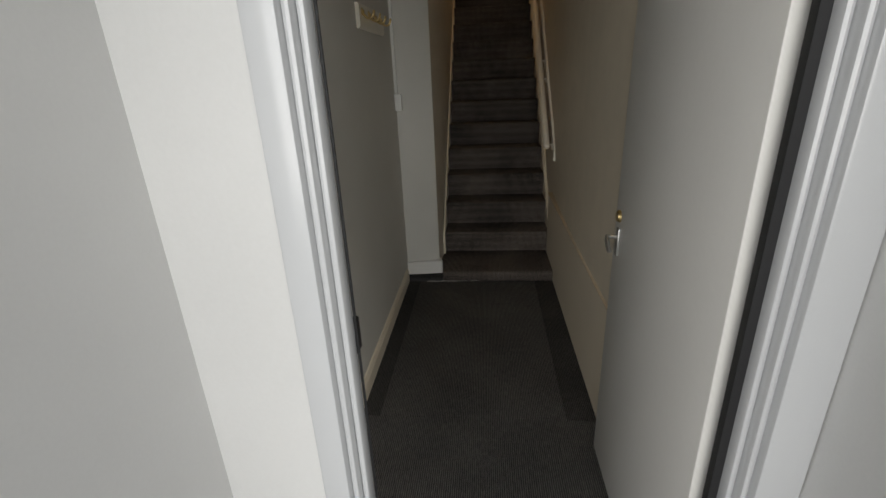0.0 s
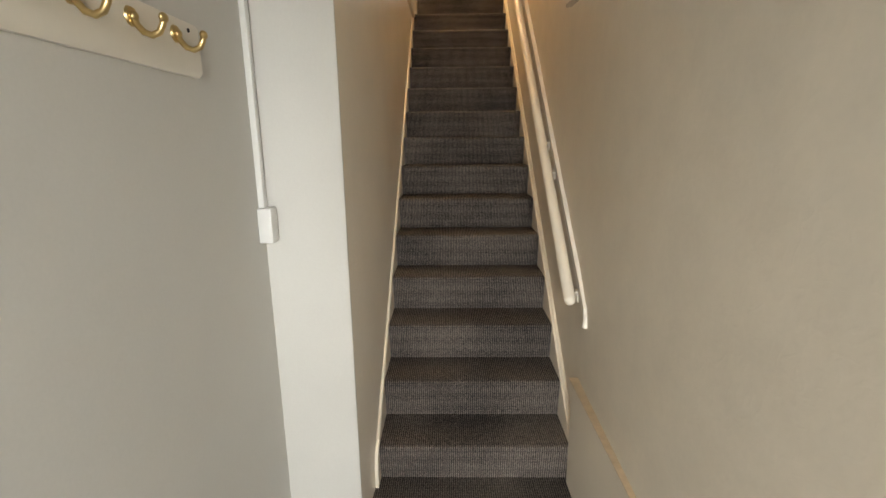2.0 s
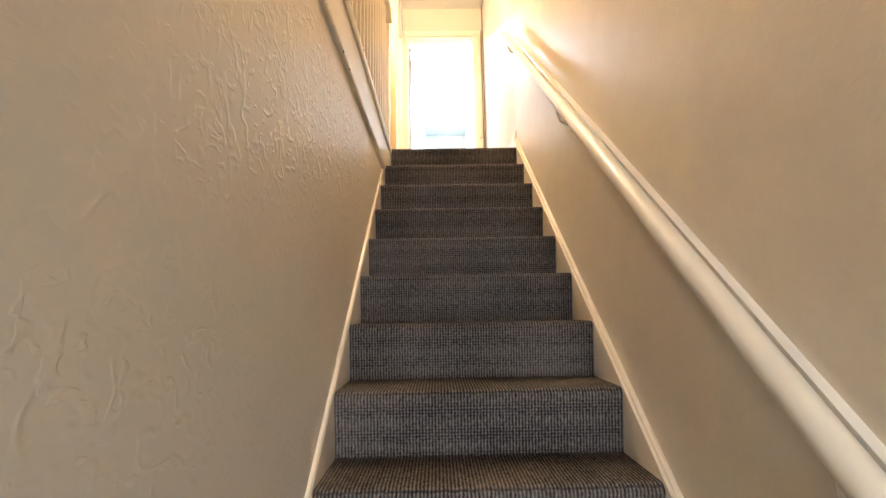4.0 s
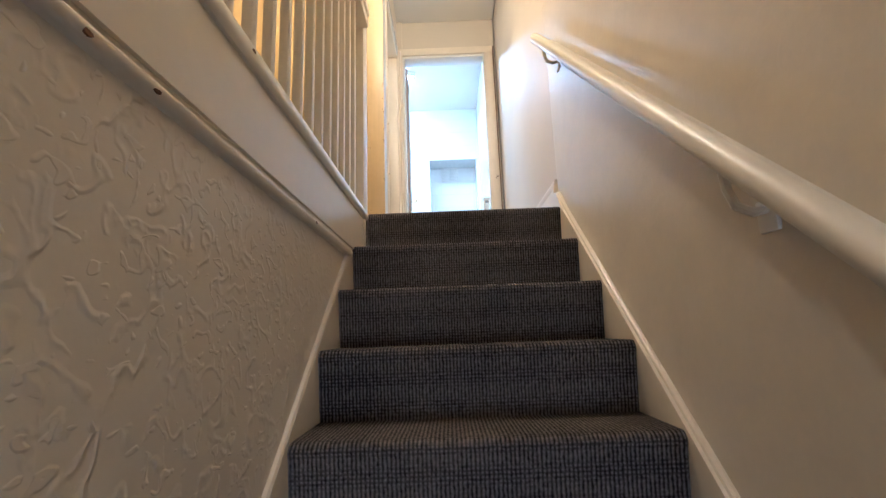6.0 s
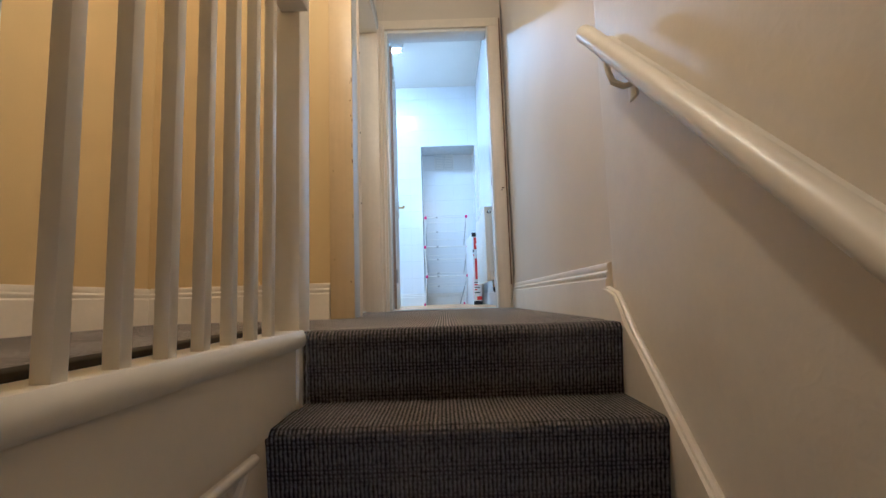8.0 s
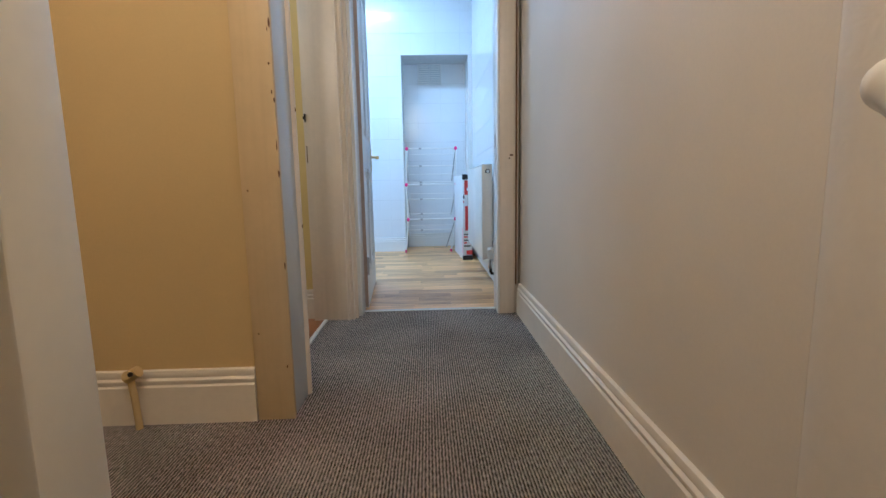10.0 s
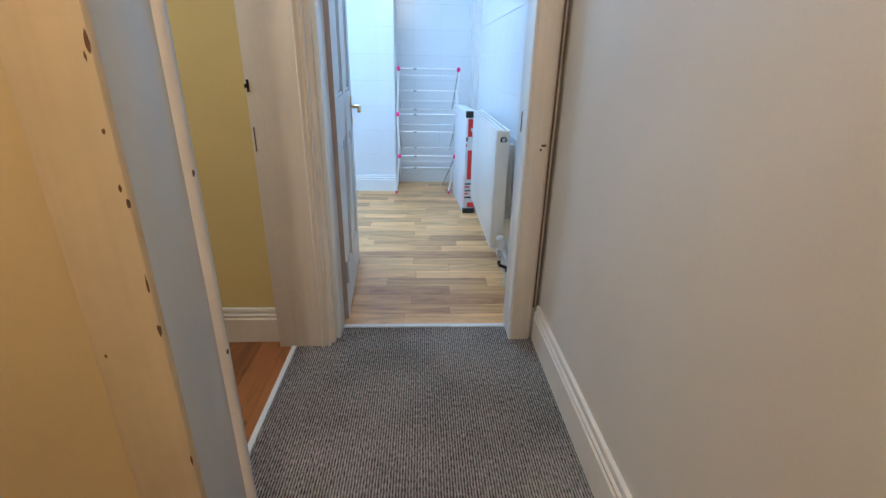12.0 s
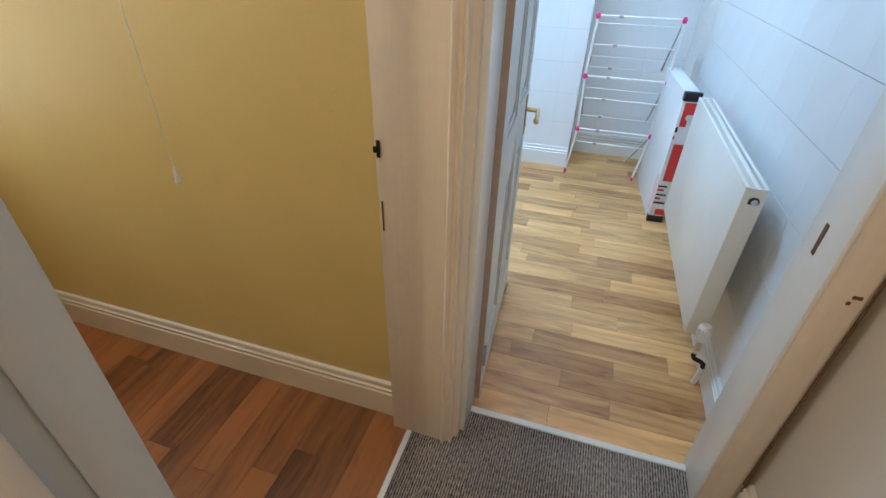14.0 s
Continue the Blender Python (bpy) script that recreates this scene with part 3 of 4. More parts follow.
structure("baseboard_facing", prism([(3.986 - a, ZL + b) for a, b in skirting_profile(0.165, 0.02)], "x", -0.98, -0.158), TRIM, "cream moulded skirting board on the landing", "skirting board")

# apron and balustrade along the open side of the landing
bal = thing("balustrade", (-0.02, 1.7, ZL), "cream painted timber balustrade with square balusters round the stairwell", "balustrade")
part("apron", boxed(-0.075, STAIR_L + 0.004, 0.25, 3.06, 2.632, 2.793), SATIN, bal, "smooth cream panel under the balustrade")
part("apron_groove", boxed(-0.075, STAIR_L - 0.003, 0.25, 3.06, 2.616, 2.632), TRIM, bal, "shadowed groove over the moulding")
bm = prism([(-0.075, 2.793), (-0.004, 2.793), (0.002, 2.80), (0.004, 2.812), (0.002, 2.826), (-0.004, 2.836), (-0.075, 2.836)], "y", 0.25, 3.075)
part("base_rail", bm, GLOSS, bal)
bm = prism([(STAIR_L - 0.020, 2.597)] + [(STAIR_L + 0.001 + 0.0105 * math.cos(a), 2.6075 + 0.0105 * math.sin(a)) for a in [radians(d) for d in range(-90, 91, 20)]] + [(STAIR_L - 0.020, 2.618)], "y", 0.25, 2.80)
part("apron_moulding", bm, TRIM, bal, "cream half-round moulding with chipped dark spots")
y = 2.893
while y > 0.35:
    part("baluster", boxed(-0.036, -0.014, y - 0.0108, y + 0.0108, 2.834, ZL + 0.885, bevel=0.002), GLOSS, bal)
    y -= 0.0934
bm = prism([(-0.065, ZL + 0.885), (0.008, ZL + 0.885), (0.012, ZL + 0.91), (0.0, ZL + 0.935), (-0.057, ZL + 0.935), (-0.069, ZL + 0.91)], "y", 0.25, 3.075)
part("top_rail", bm, GLOSS, bal)
part("newel_post", boxed(-0.106, -0.014, 3.075, 3.168, 2.60, ZL + 1.02, bevel=0.004), GLOSS, bal)
part("newel_cap", boxed(-0.119, -0.001, 3.062, 3.181, ZL + 1.02, ZL + 1.05, bevel=0.008), GLOSS, bal)
part("newel_skirt", boxed(-0.10, -0.004, 3.04, 3.075, 2.60, 2.832, bevel=0.002), GLOSS, bal)

# radiator on the gallery wall, seen between the balusters
gr = thing("gallery_radiator", (-0.95, 2.5, 3.07), "ribbed panel radiator painted ochre cream on the wall behind the balustrade", "radiator")
part("back_plate", boxed(-0.955, -0.945, 1.92, 3.007, 3.075, 3.650, bevel=0.004), GALLERY, gr)
y = 1.945
while y < 2.985:
    part("rib", boxed(-0.946, -0.932, y, y + 0.026, 3.10, 3.625, bevel=0.006), GALLERY, gr)
    y += 0.0415
part("bottom_edge", boxed(-0.956, -0.934, 1.92, 3.009, 3.068, 3.084, bevel=0.004), GALLERY, gr)
part("top_edge", boxed(-0.956, -0.934, 1.92, 3.009, 3.643, 3.658, bevel=0.004), GALLERY, gr)
for y in (2.1, 2.85):
    part("wall_bracket", boxed(-1.0, -0.955, y, y + 0.04, 3.15, 3.6), GALLERY, gr)

# capped pipe stub beside the facing wall
ps = thing("pipe_stub", (-0.50, 3.92, ZL), "cream painted pipe stub with a cap rising beside the skirting", "pipe")
bm = bmesh.new()
bent(bm, [(-0.492, 3.946, ZL), (-0.497, 3.946, ZL + 0.10), (-0.503, 3.946, ZL + 0.16)], 0.010, 10)
part("pipe", bm, GALLERY, ps)
bm = bmesh.new()
rod(bm, (-0.512, 3.942, ZL + 0.158), (-0.475, 3.942, ZL + 0.178), 0.017, 12)
rod(bm, (-0.497, 3.950, ZL + 0.17), (-0.497, 3.922, ZL + 0.175), 0.012, 10)
part("valve_cap", bm, GALLERY, ps, "painted cap with a dark slot")
bm = bmesh.new()
rod(bm, (-0.486, 3.925, ZL + 0.176), (-0.486, 3.920, ZL + 0.177), 0.007, 10)
part("slot", bm, DARKMETAL, ps)

# ---- door openings of the landing ----
# bathroom doorway: near post, far lining, head, architraves
bd = thing("door_frame_bathroom", (-0.14, 4.56, ZL), "worn cream painted door frame of the bathroom with chipped edges", "door frame", kind="structure")
H = 2.04
# near jamb, stop and architrave carry the kitchen's cool light as paint colour
part("jamb", boxed(-0.225, -0.079, 4.141, 4.240, ZL, ZL + H, bevel=0.002), COOLLIT, bd)
part("stop_groove", boxed(-0.079, -0.0755, 4.196, 4.238, ZL, ZL + H, bevel=0.0015), COOLLIT, bd)
part("jamb", boxed(-0.240, -0.066, 5.012, 5.0715, ZL, ZL + H, bevel=0.002), OLDTRIM, bd, "wide cream lining with old latch marks")
part("head_lining", boxed(-0.225, -0.062, 4.240, 5.012, ZL + H - 0.03, ZL + H, bevel=0.002), TRIM, bd)
part("facing_board", boxed(-0.156, -0.046, 3.972, 3.989, ZL, ZL + H + 0.07, bevel=0.003), BOARDP, bd, "cream board with chipped bare spots")
part("architrave", boxed(-0.0745, -0.050, 3.9895, 4.142, ZL, ZL + H + 0.07, bevel=0.003), COOLLIT, bd, "white gloss architrave, tinted for the kitchen's cool light")
bm = bmesh.new()
bent(bm, [(-0.061, 4.153, ZL), (-0.061, 4.153, ZL + H + 0.05)], 0.021, 16)
part("edge_bead", bm, OLDTRIM, bd, "rounded cream edge bead")
part("architrave_head", boxed(-0.0745, -0.052, 4.160, 5.01, ZL + H - 0.005, ZL + H + 0.07, bevel=0.003), WHITE, bd)
part("threshold_strip", boxed(-0.190, -0.170, 4.240, 5.012, ZL - 0.004, ZL + 0.007, bevel=0.003), PLASTIC, bd, "white threshold strip")
bm = boxed(-0.2345, -0.227, 5.008, 5.0125, 3.845, 3.885)
box(bm, -0.240, -0.232, 5.002, 5.010, 3.858, 3.871)
part("latch_keep", bm, DARKMETAL, bd, "dark rusted latch keep")
bm = boxed(-0.2315, -0.228, 5.0105, 5.0125, 3.645, 3.73)
part("latch_mark", bm, BARE, bd, "bare recess of an old latch")


def chip(rng, x, y, z, nx, ny, w, h):
    """A small ragged flake of bare wood on a face whose normal is (nx, ny)."""
    bm = bmesh.new()
    c = Vector((x, y, z))
    side, up, out = Vector((-ny, nx, 0)), Vector((0, 0, 1)), Vector((nx, ny, 0))
    n = 9
    rim = []
    for i in range(n):
        a = 2 * math.pi * i / n
        r = 0.6 + 0.5 * rng.random()
        rim.append(c + side * (w / 2 * r * math.cos(a)) + up * (h / 2 * r * math.sin(a)) + out * 0.0006)
    top = [bm.verts.new(p) for p in rim]
    low = [bm.verts.new(p - out * 0.003) for p in rim]
    f = bm.faces.new(top)
    bm.faces.new(low[::-1])
    for i in range(n):
        j = (i + 1) % n
        bm.faces.new((top[i], low[i], low[j], top[j]))
    bmesh.ops.recalc_face_normals(bm, faces=bm.faces)
    return bm


crng = random.Random(11)
for x, z, w, h in ((-0.049, 3.963, 0.006, 0.030), (-0.055, 3.949, 0.003, 0.014), (-0.056, 3.859, 0.006, 0.011), (-0.053, 3.784, 0.005, 0.012), (-0.048, 3.762, 0.004, 0.016), (-0.048, 3.562, 0.005, 0.022), (-0.138, 3.517, 0.004, 0.009), (-0.137, 3.10, 0.004, 0.010), (-0.060, 2.997, 0.005, 0.012), (-0.049, 3.64, 0.003, 0.034), (-0.048, 3.30, 0.004, 0.024)):
    part("chip", chip(crng, x, 3.972, z, 0, -1, w, h), BARE, bd, "chipped bare spot")
for y, z in ((4.150, 3.765), (4.152, 3.40), (4.152, 4.2)):
    part("chip", chip(crng, -0.040, y, z, 1, 0, 0.007, 0.014), BARE, bd, "chipped bare spot")
for y, z, x in ((1.578, 2.603, 0.0), (1.686, 2.602, 0.0), (1.20, 2.606, 0.0), (2.35, 2.606, 0.0)):
    part("chip", chip(crng, STAIR_L + 0.0113, y, z, 1, 0, 0.016, 0.007), BARE, bal, "chipped dark spot")
for y in (1.922, 1.30):
    part("chip", chip(crng, 0.0045, y, 2.815, 1, 0, 0.014, 0.007), BARE, bal, "chipped dark spot")

# kitchen doorway
kd = thing("door_frame_kitchen", (0.36, 5.12, ZL), "cream painted kitchen door frame with moulded architrave", "door frame", kind="structure")
KH = 2.055
part("jamb", boxed(-0.016, 0.002, 5.072, 5.20, ZL, ZL + KH, bevel=0.002), WHITE, kd)
part("jamb", boxed(0.732, 0.7425, 5.050, 5.20, ZL, ZL + KH, bevel=0.002), WHITE, kd)
part("head_lining", boxed(0.002, 0.732, 5.066, 5.20, ZL + KH - 0.022, ZL + KH, bevel=0.002), WHITE, kd)
part("architrave", boxed(0.7425, 0.822, 5.052, 5.072, ZL, ZL + KH + 0.065, bevel=0.004), OLDTRIM, kd, "plain cream board architrave")
bm = prism([(-0.0655 + a, 5.0722 - b) for a, b in [(0, 0), (0, 0.062), (0.006, 0.068), (0.012, 0.064), (0.016, 0.056), (0.024, 0.054), (0.028, 0.060), (0.034, 0.058), (0.036, 0.034), (0.042, 0.030), (0.050, 0.028), (0.050, 0)]], "z", ZL, ZL + KH + 0.03)
part("architrave", bm, OLDTRIM, kd, "cream moulded corner architrave")
part("architrave_head", boxed(-0.066, 0.822, 5.050, 5.0722, ZL + KH + 0.003, ZL + KH + 0.068, bevel=0.004), TRIM, kd)
part("threshold_strip", boxed(-0.012, 0.738, 5.158, 5.182, ZL - 0.004, ZL + 0.006, bevel=0.003), WHITE, kd, "worn pale threshold strip")
part("latch_keep", box(boxed(0.795, 0.812, 5.0495, 5.0535, 3.668, 3.676), 0.790, 0.797, 5.0495, 5.0535, 3.652, 3.660), BARE, kd, "old brass latch keep")
part("hinge_recess", boxed(0.7305, 0.7335, 5.130, 5.144, 3.71, 3.785), BARE, kd, "bare hinge recess")
bm = bmesh.new()
bent(bm, [(0.829, 5.052, ZL + 0.16), (0.829, 5.052, ZL + KH + 0.06)], 0.0036, 6)
part("pipe_gap", bm, BARE, kd, "dark open joint beside the architrave")

# ---- bathroom behind the yellow doorway ----
structure("bathroom_subfloor", boxed(-2.0, -0.190, 4.14, 5.072, ZL - 0.2, ZL - 0.008), SUBFLOOR, "dark base under the laminate", "floor")
structure("wall_bathroom_left", boxed(-2.0, -1.9, 4.14, 5.072, ZL, CEIL), YELLOW, "mustard yellow bathroom wall")
structure("wall_bathroom_near", boxed(-1.9, -0.225, 4.14, 4.152, ZL, CEIL), YELLOW, "mustard yellow bathroom wall")
structure("ceiling_bathroom", boxed(-2.0, -0.062, 4.14, 5.072, CEIL + 0.001, CEIL + 0.1), CEILING, "white bathroom ceiling", "ceiling")
structure("baseboard_bathroom", prism([(5.0725 - a, ZL + b) for a, b in skirting_profile(0.155, 0.022)], "x", -1.9, -0.250), TRIM, "cream moulded skirting board under the yellow wall", "skirting board")
cord = thing("pull_cord", (-0.79, 4.95, 3.75), "thin white light pull cord with a small knob", "pull cord")
bm = bmesh.new()
bent(bm, [(-0.79, 4.95, CEIL), (-0.791, 4.951, 4.4), (-0.79, 4.95, 3.755)], 0.0012, 6)
part("cord", bm, PLASTIC, cord)
bm = bmesh.new()
rod(bm, (-0.79, 4.95, 3.72), (-0.79, 4.95, 3.76), 0.009, 12, 0.004)
ball(bm, (-0.79, 4.95, 3.72), 0.009, 12, 8)
part("knob", bm, PLASTIC, cord)

# ---- kitchen ----
structure("kitchen_subfloor", boxed(-2.3, WALL_R, 5.165, 8.3, ZL - 0.2, ZL - 0.008), SUBFLOOR, "dark base under the laminate", "floor")
structure("ceiling_kitchen", boxed(-2.3, 0.98, 5.165, 8.3, KCEIL, KCEIL + 0.1), CEILING, "white kitchen ceiling", "ceiling")
structure("wall_kitchen_front_inner", boxed(-2.2, -0.018, 5.1652, 5.172, ZL, KCEIL), WHITE, "white kitchen side of the bathroom wall")
kw_r = structure("wall_kitchen_right", boxed(WALL_R + 0.003, 0.98, 5.17, 8.3, ZL - 0.2, KCEIL), GROUT, "white tiled kitchen wall behind the radiator")
kw_b = structure("wall_kitchen_back", boxed(-2.3, 0.118, 7.565, 8.3, ZL, KCEIL), GROUT, "white tiled kitchen wall")
kw_n = structure("wall_kitchen_niche", boxed(0.118, WALL_R, 7.932, 8.3, ZL, KCEIL), GROUT, "white tiled back of the kitchen recess")
kw_h = structure("wall_kitchen_niche_head", boxed(0.118, WALL_R, 7.565, 7.932, 4.843, KCEIL), GROUT, "white tiled wall above the kitchen recess")
structure("wall_kitchen_niche_side", boxed(0.806, WALL_R, 7.565, 7.932, ZL, 4.843), WHITE, "white side of the kitchen recess")
kl = structure("wall_kitchen_left", boxed(-2.3, -2.2, 5.17, 5.45, ZL, KCEIL), WHITE, "white kitchen wall beside the window")
structure("wall_kitchen_left_far", boxed(-2.3, -2.2, 6.75, 7.565, ZL, KCEIL), WHITE, "white kitchen wall beside the window")
structure("wall_kitchen_left_low", boxed(-2.3, -2.2, 5.45, 6.75, ZL, 3.65), WHITE, "white kitchen wall under the window")
structure("wall_kitchen_left_high", boxed(-2.3, -2.2, 5.45, 6.75, 4.95, KCEIL), WHITE, "white kitchen wall above the window")
# this window is never in view; assumed to go with the fill lamp
win = thing("window_1", (-2.25, 6.45, 3.65), "white framed kitchen window, assumed out of view", "window", kind="structure")
for a in ((5.45, 5.51, 3.65, 4.95), (6.69, 6.75, 3.65, 4.95), (5.51, 6.69, 3.65, 3.71), (5.51, 6.69, 4.89, 4.95)):
    part("window_frame", boxed(-2.28, -2.22, *a, bevel=0.004), UPVC, win)
structure("baseboard_kitchen_back", prism([(7.563 - a, ZL + b) for a, b in skirting_profile(0.15, 0.02)], "x", -2.2, 0.120), WHITE, "white moulded skirting board", "skirting board")
structure("baseboard_kitchen_niche", prism([(7.930 - a, ZL + b) for a, b in skirting_profile(0.15, 0.02)], "x", 0.118, 0.806), WHITE, "white moulded skirting board in the recess", "skirting board")
structure("baseboard_kitchen_right", prism([(WALL_R + 0.001 - a, ZL + b) for a, b in skirting_profile(0.13, 0.018)], "y", 5.21, 7.565), WHITE, "white skirting board under the radiator", "skirting board")
structure("wall_niche_left", boxed(0.118, 0.122, 7.5655, 7.9275, ZL, 4.842), WHITE, "white side of the kitchen recess")

# four-panelled door standing open into the kitchen
door = thing("door_1", (0.0, 5.215, ZL), "white panelled kitchen door standing open with a brass lever handle", "door", kind="structure")
L, DH, TH = 0.755, 2.02, 0.038
grid_y = (0.0, 0.10, 0.325, 0.43, 0.655, L)
grid_z = (0.012, 0.20, 0.80, 0.98, 1.90, DH)
slab = bmesh.new()
for i in range(5):
    for j in range(5):
        hole = i in (1, 3) and j in (1, 3)
        t = 0.012 if hole else 0.0
        box(slab, -TH + t, -t, grid_y[i], grid_y[i + 1], grid_z[j], grid_z[j + 1])
bmesh.ops.remove_doubles(slab, verts=slab.verts, dist=0.0001)
bm2 = bmesh.new()
for (a, b) in ((1, 1), (3, 1), (1, 3), (3, 3)):
    y0, y1, z0, z1 = grid_y[a], grid_y[a + 1], grid_z[b], grid_z[b + 1]
    for e in ((y0, y0 + 0.016, z0, z1), (y1 - 0.016, y1, z0, z1), (y0, y1, z0, z0 + 0.016), (y0, y1, z1 - 0.016, z1)):
        box(bm2, -0.012, -0.004, *e, bevel=0.003, seg=1)
    box(bm2, -0.012, -0.006, y0 + 0.05, y1 - 0.05, z0 + 0.05, z1 - 0.05, bevel=0.004, seg=1)
leaf = new("leaf", mesh_of("leaf", slab, DOORP))
leaf.parent = door
mould = new("panel_moulding", mesh_of("panel_moulding", bm2, DOORP))
mould.parent = leaf
hb = boxed(0.0, 0.005, L - 0.082, L - 0.046, 0.80, 0.95, bevel=0.002)
rod(hb, (0.004, L - 0.064, 0.895), (0.048, L - 0.064, 0.895), 0.009)
bent(hb, [(0.046, L - 0.058, 0.895), (0.05, L - 0.09, 0.897), (0.052, L - 0.135, 0.892), (0.050, L - 0.165, 0.886)], 0.0085)
ball(hb, (0.050, L - 0.168, 0.885), 0.0115)
rod(hb, (0.005, L - 0.064, 0.832), (0.008, L - 0.064, 0.832), 0.006)
hd = new("handle", mesh_of("handle", hb, BRASS))
hd.parent = leaf
tagged(hd, "brass lever handle on a long backplate")
for z in (0.2, 1.75):
    hg = bmesh.new()
    rod(hg, (0.006, -0.004, z), (0.006, -0.004, z + 0.1), 0.006)
    o = new("hinge", mesh_of("hinge", hg, STEEL))
    o.parent = leaf
edge = new("hinge_edge", mesh_of("hinge_edge", boxed(-TH + 0.0006, -0.0006, -0.0012, 0.004, 0.014, DH - 0.002), OLDEDGE))
edge.parent = leaf
tagged(edge, "unpainted brownish hinge edge")
door.matrix_world = pose(0.019, 5.215, ZL, 0, 0, 3.4)

# radiator
rad = thing("radiator", (0.78, 6.28, 2.93), "white steel panel radiator on the tiled wall", "radiator")
R0, R1, RZ0, RZ1 = 5.605, 6.66, 3.035, 3.65
part("front_panel", boxed(0.715, 0.727, R0 + 0.004, R1 - 0.004, RZ0, RZ1 - 0.006, bevel=0.004), RADW, rad)
part("back_panel", boxed(0.768, 0.751, R0 + 0.004, R1 - 0.004, RZ0 + 0.01, RZ1 - 0.006, bevel=0.004), RADW, rad)
bm = bmesh.new()
k = R0 + 0.03
while k < R1 - 0.03:
    box(bm, 0.727, 0.768, k, k + 0.003, RZ0 + 0.02, RZ1 - 0.03)
    k += 0.02
part("convector_fins", bm, RADW, rad)
for a, b in ((R0, R0 + 0.006), (R1 - 0.006, R1)):
    part("side_panel", boxed(0.716, 0.781, a, b, RZ0 + 0.005, RZ1, bevel=0.002), RADW, rad)
for a in ((0.715, 0.727), (0.771, 0.781)):
    part("top_edge", boxed(a[0], a[1], R0, R1, RZ1 - 0.006, RZ1 + 0.002, bevel=0.002), RADW, rad)
bm = bmesh.new()
rod(bm, (0.751, R0 - 0.003, RZ1 - 0.045), (0.751, R0 + 0.003, RZ1 - 0.043), 0.016, 18)
part("plug_ring", bm, BLACK, rad, "dark hole round the bleed plug")
bm = bmesh.new()
rod(bm, (0.751, R0 - 0.010, RZ1 - 0.042), (0.751, R0, RZ1 - 0.042), 0.011, 6)
part("bleed_plug", bm, CHROME, rad)
for y in (R0 + 0.2, R1 - 0.2):
    part("wall_bracket", boxed(0.780, WALL_R, y, y + 0.05, RZ0 + 0.1, RZ1 - 0.1), RADW, rad)
valve = thing("radiator_valve", (0.765, R0 - 0.03, ZL), "white thermostatic radiator valve on a dark pipe", "valve")
VX, VY = 0.765, R0 - 0.03
bm = bmesh.new()
for z, dz, r, r2 in ((3.045, 0.02, 0.017, 0.023), (3.065, 0.042, 0.023, 0.0235), (3.107, 0.012, 0.0235, 0.017)):
    rod(bm, (VX, VY, z), (VX, VY, z + dz), r, 18, r2)
for i in range(14):
    t = 2 * math.pi * i / 14
    x, y = VX + 0.0235 * math.cos(t), VY + 0.0235 * math.sin(t)
    rod(bm, (x, y, 3.068), (x, y, 3.104), 0.0025, 5)
part("thermostat_head", bm, PLASTIC, valve)
bm = bmesh.new()
rod(bm, (VX, VY, 2.985), (VX, VY, 3.045), 0.012, 12)
rod(bm, (VX, VY, 2.985), (VX, VY, 3.005), 0.016, 6)
rod(bm, (VX, VY, 3.035), (VX - 0.005, R0 + 0.02, 3.050), 0.010, 12)
part("valve_body", bm, CHROME, valve)
bm = bmesh.new()
bent(bm, [(VX, VY, 2.988), (VX, VY, 2.962), (VX + 0.006, VY - 0.002, 2.952), (VX + 0.030, VY - 0.006, 2.946), (VX + 0.042, VY - 0.008, 2.938), (VX + 0.044, VY - 0.008, 2.915)], 0.009, 10)
part("pipe", bm, DARKMETAL, valve, "dark bent pipe")
bm = bmesh.new()
bent(bm, [(VX + 0.044, VY - 0.008, 2.92), (VX + 0.041, VY - 0.008, 2.875), (VX + 0.036, VY - 0.007, ZL - 0.005)], 0.010, 10)
part("pipe_end", bm, PLASTIC, valve, "white painted pipe end")

# long carton behind the radiator
bx = thing("carton", (0.687, 6.87, ZL), "tall red and white printed carton with black end caps", "carton")


def carton_part(name, a, mat, label="", bevel=0.0):
    """Measured from the carton's near lower corner: across, along, up."""
    return part(name, boxed(*[v + o for v, o in zip(a, (0.687, 0.687, 6.87, 6.87, ZL, ZL))], bevel=bevel), mat, bx, label)


carton_part("carton_body", (0.0, 0.085, 0.004, 0.655, 0.0, 0.785), CARD, bevel=0.003)
carton_part("red_band", (0.016, 0.086, 0.0015, 0.010, 0.665, 0.735), RED, "red printed band")
carton_part("red_band", (0.020, 0.086, 0.0015, 0.010, 0.275, 0.502), RED, "red printed band")
carton_part("red_band", (0.016, 0.050, 0.0015, 0.010, 0.604, 0.665), RED, "red printed band")
carton_part("red_band", (0.030, 0.086, 0.0015, 0.010, 0.050, 0.090), RED, "red printed mark")
bm = bmesh.new()
rod(bm, (0.739, 6.8718, ZL + 0.655), (0.739, 6.8690, ZL + 0.655), 0.016, 16)
box(bm, 0.739, 0.772, 6.8690, 6.8718, ZL + 0.640, ZL + 0.671)
part("white_spot", bm, CARD, bx, "white rounded printed mark")
carton_part("end_cap", (-0.003, 0.088, -0.002, 0.035, 0.0, 0.042), BLACK, "black plastic end cap", 0.003)
carton_part("end_cap", (-0.001, 0.088, -0.002, 0.035, 0.742, 0.789), BLACK, "black plastic end cap", 0.003)
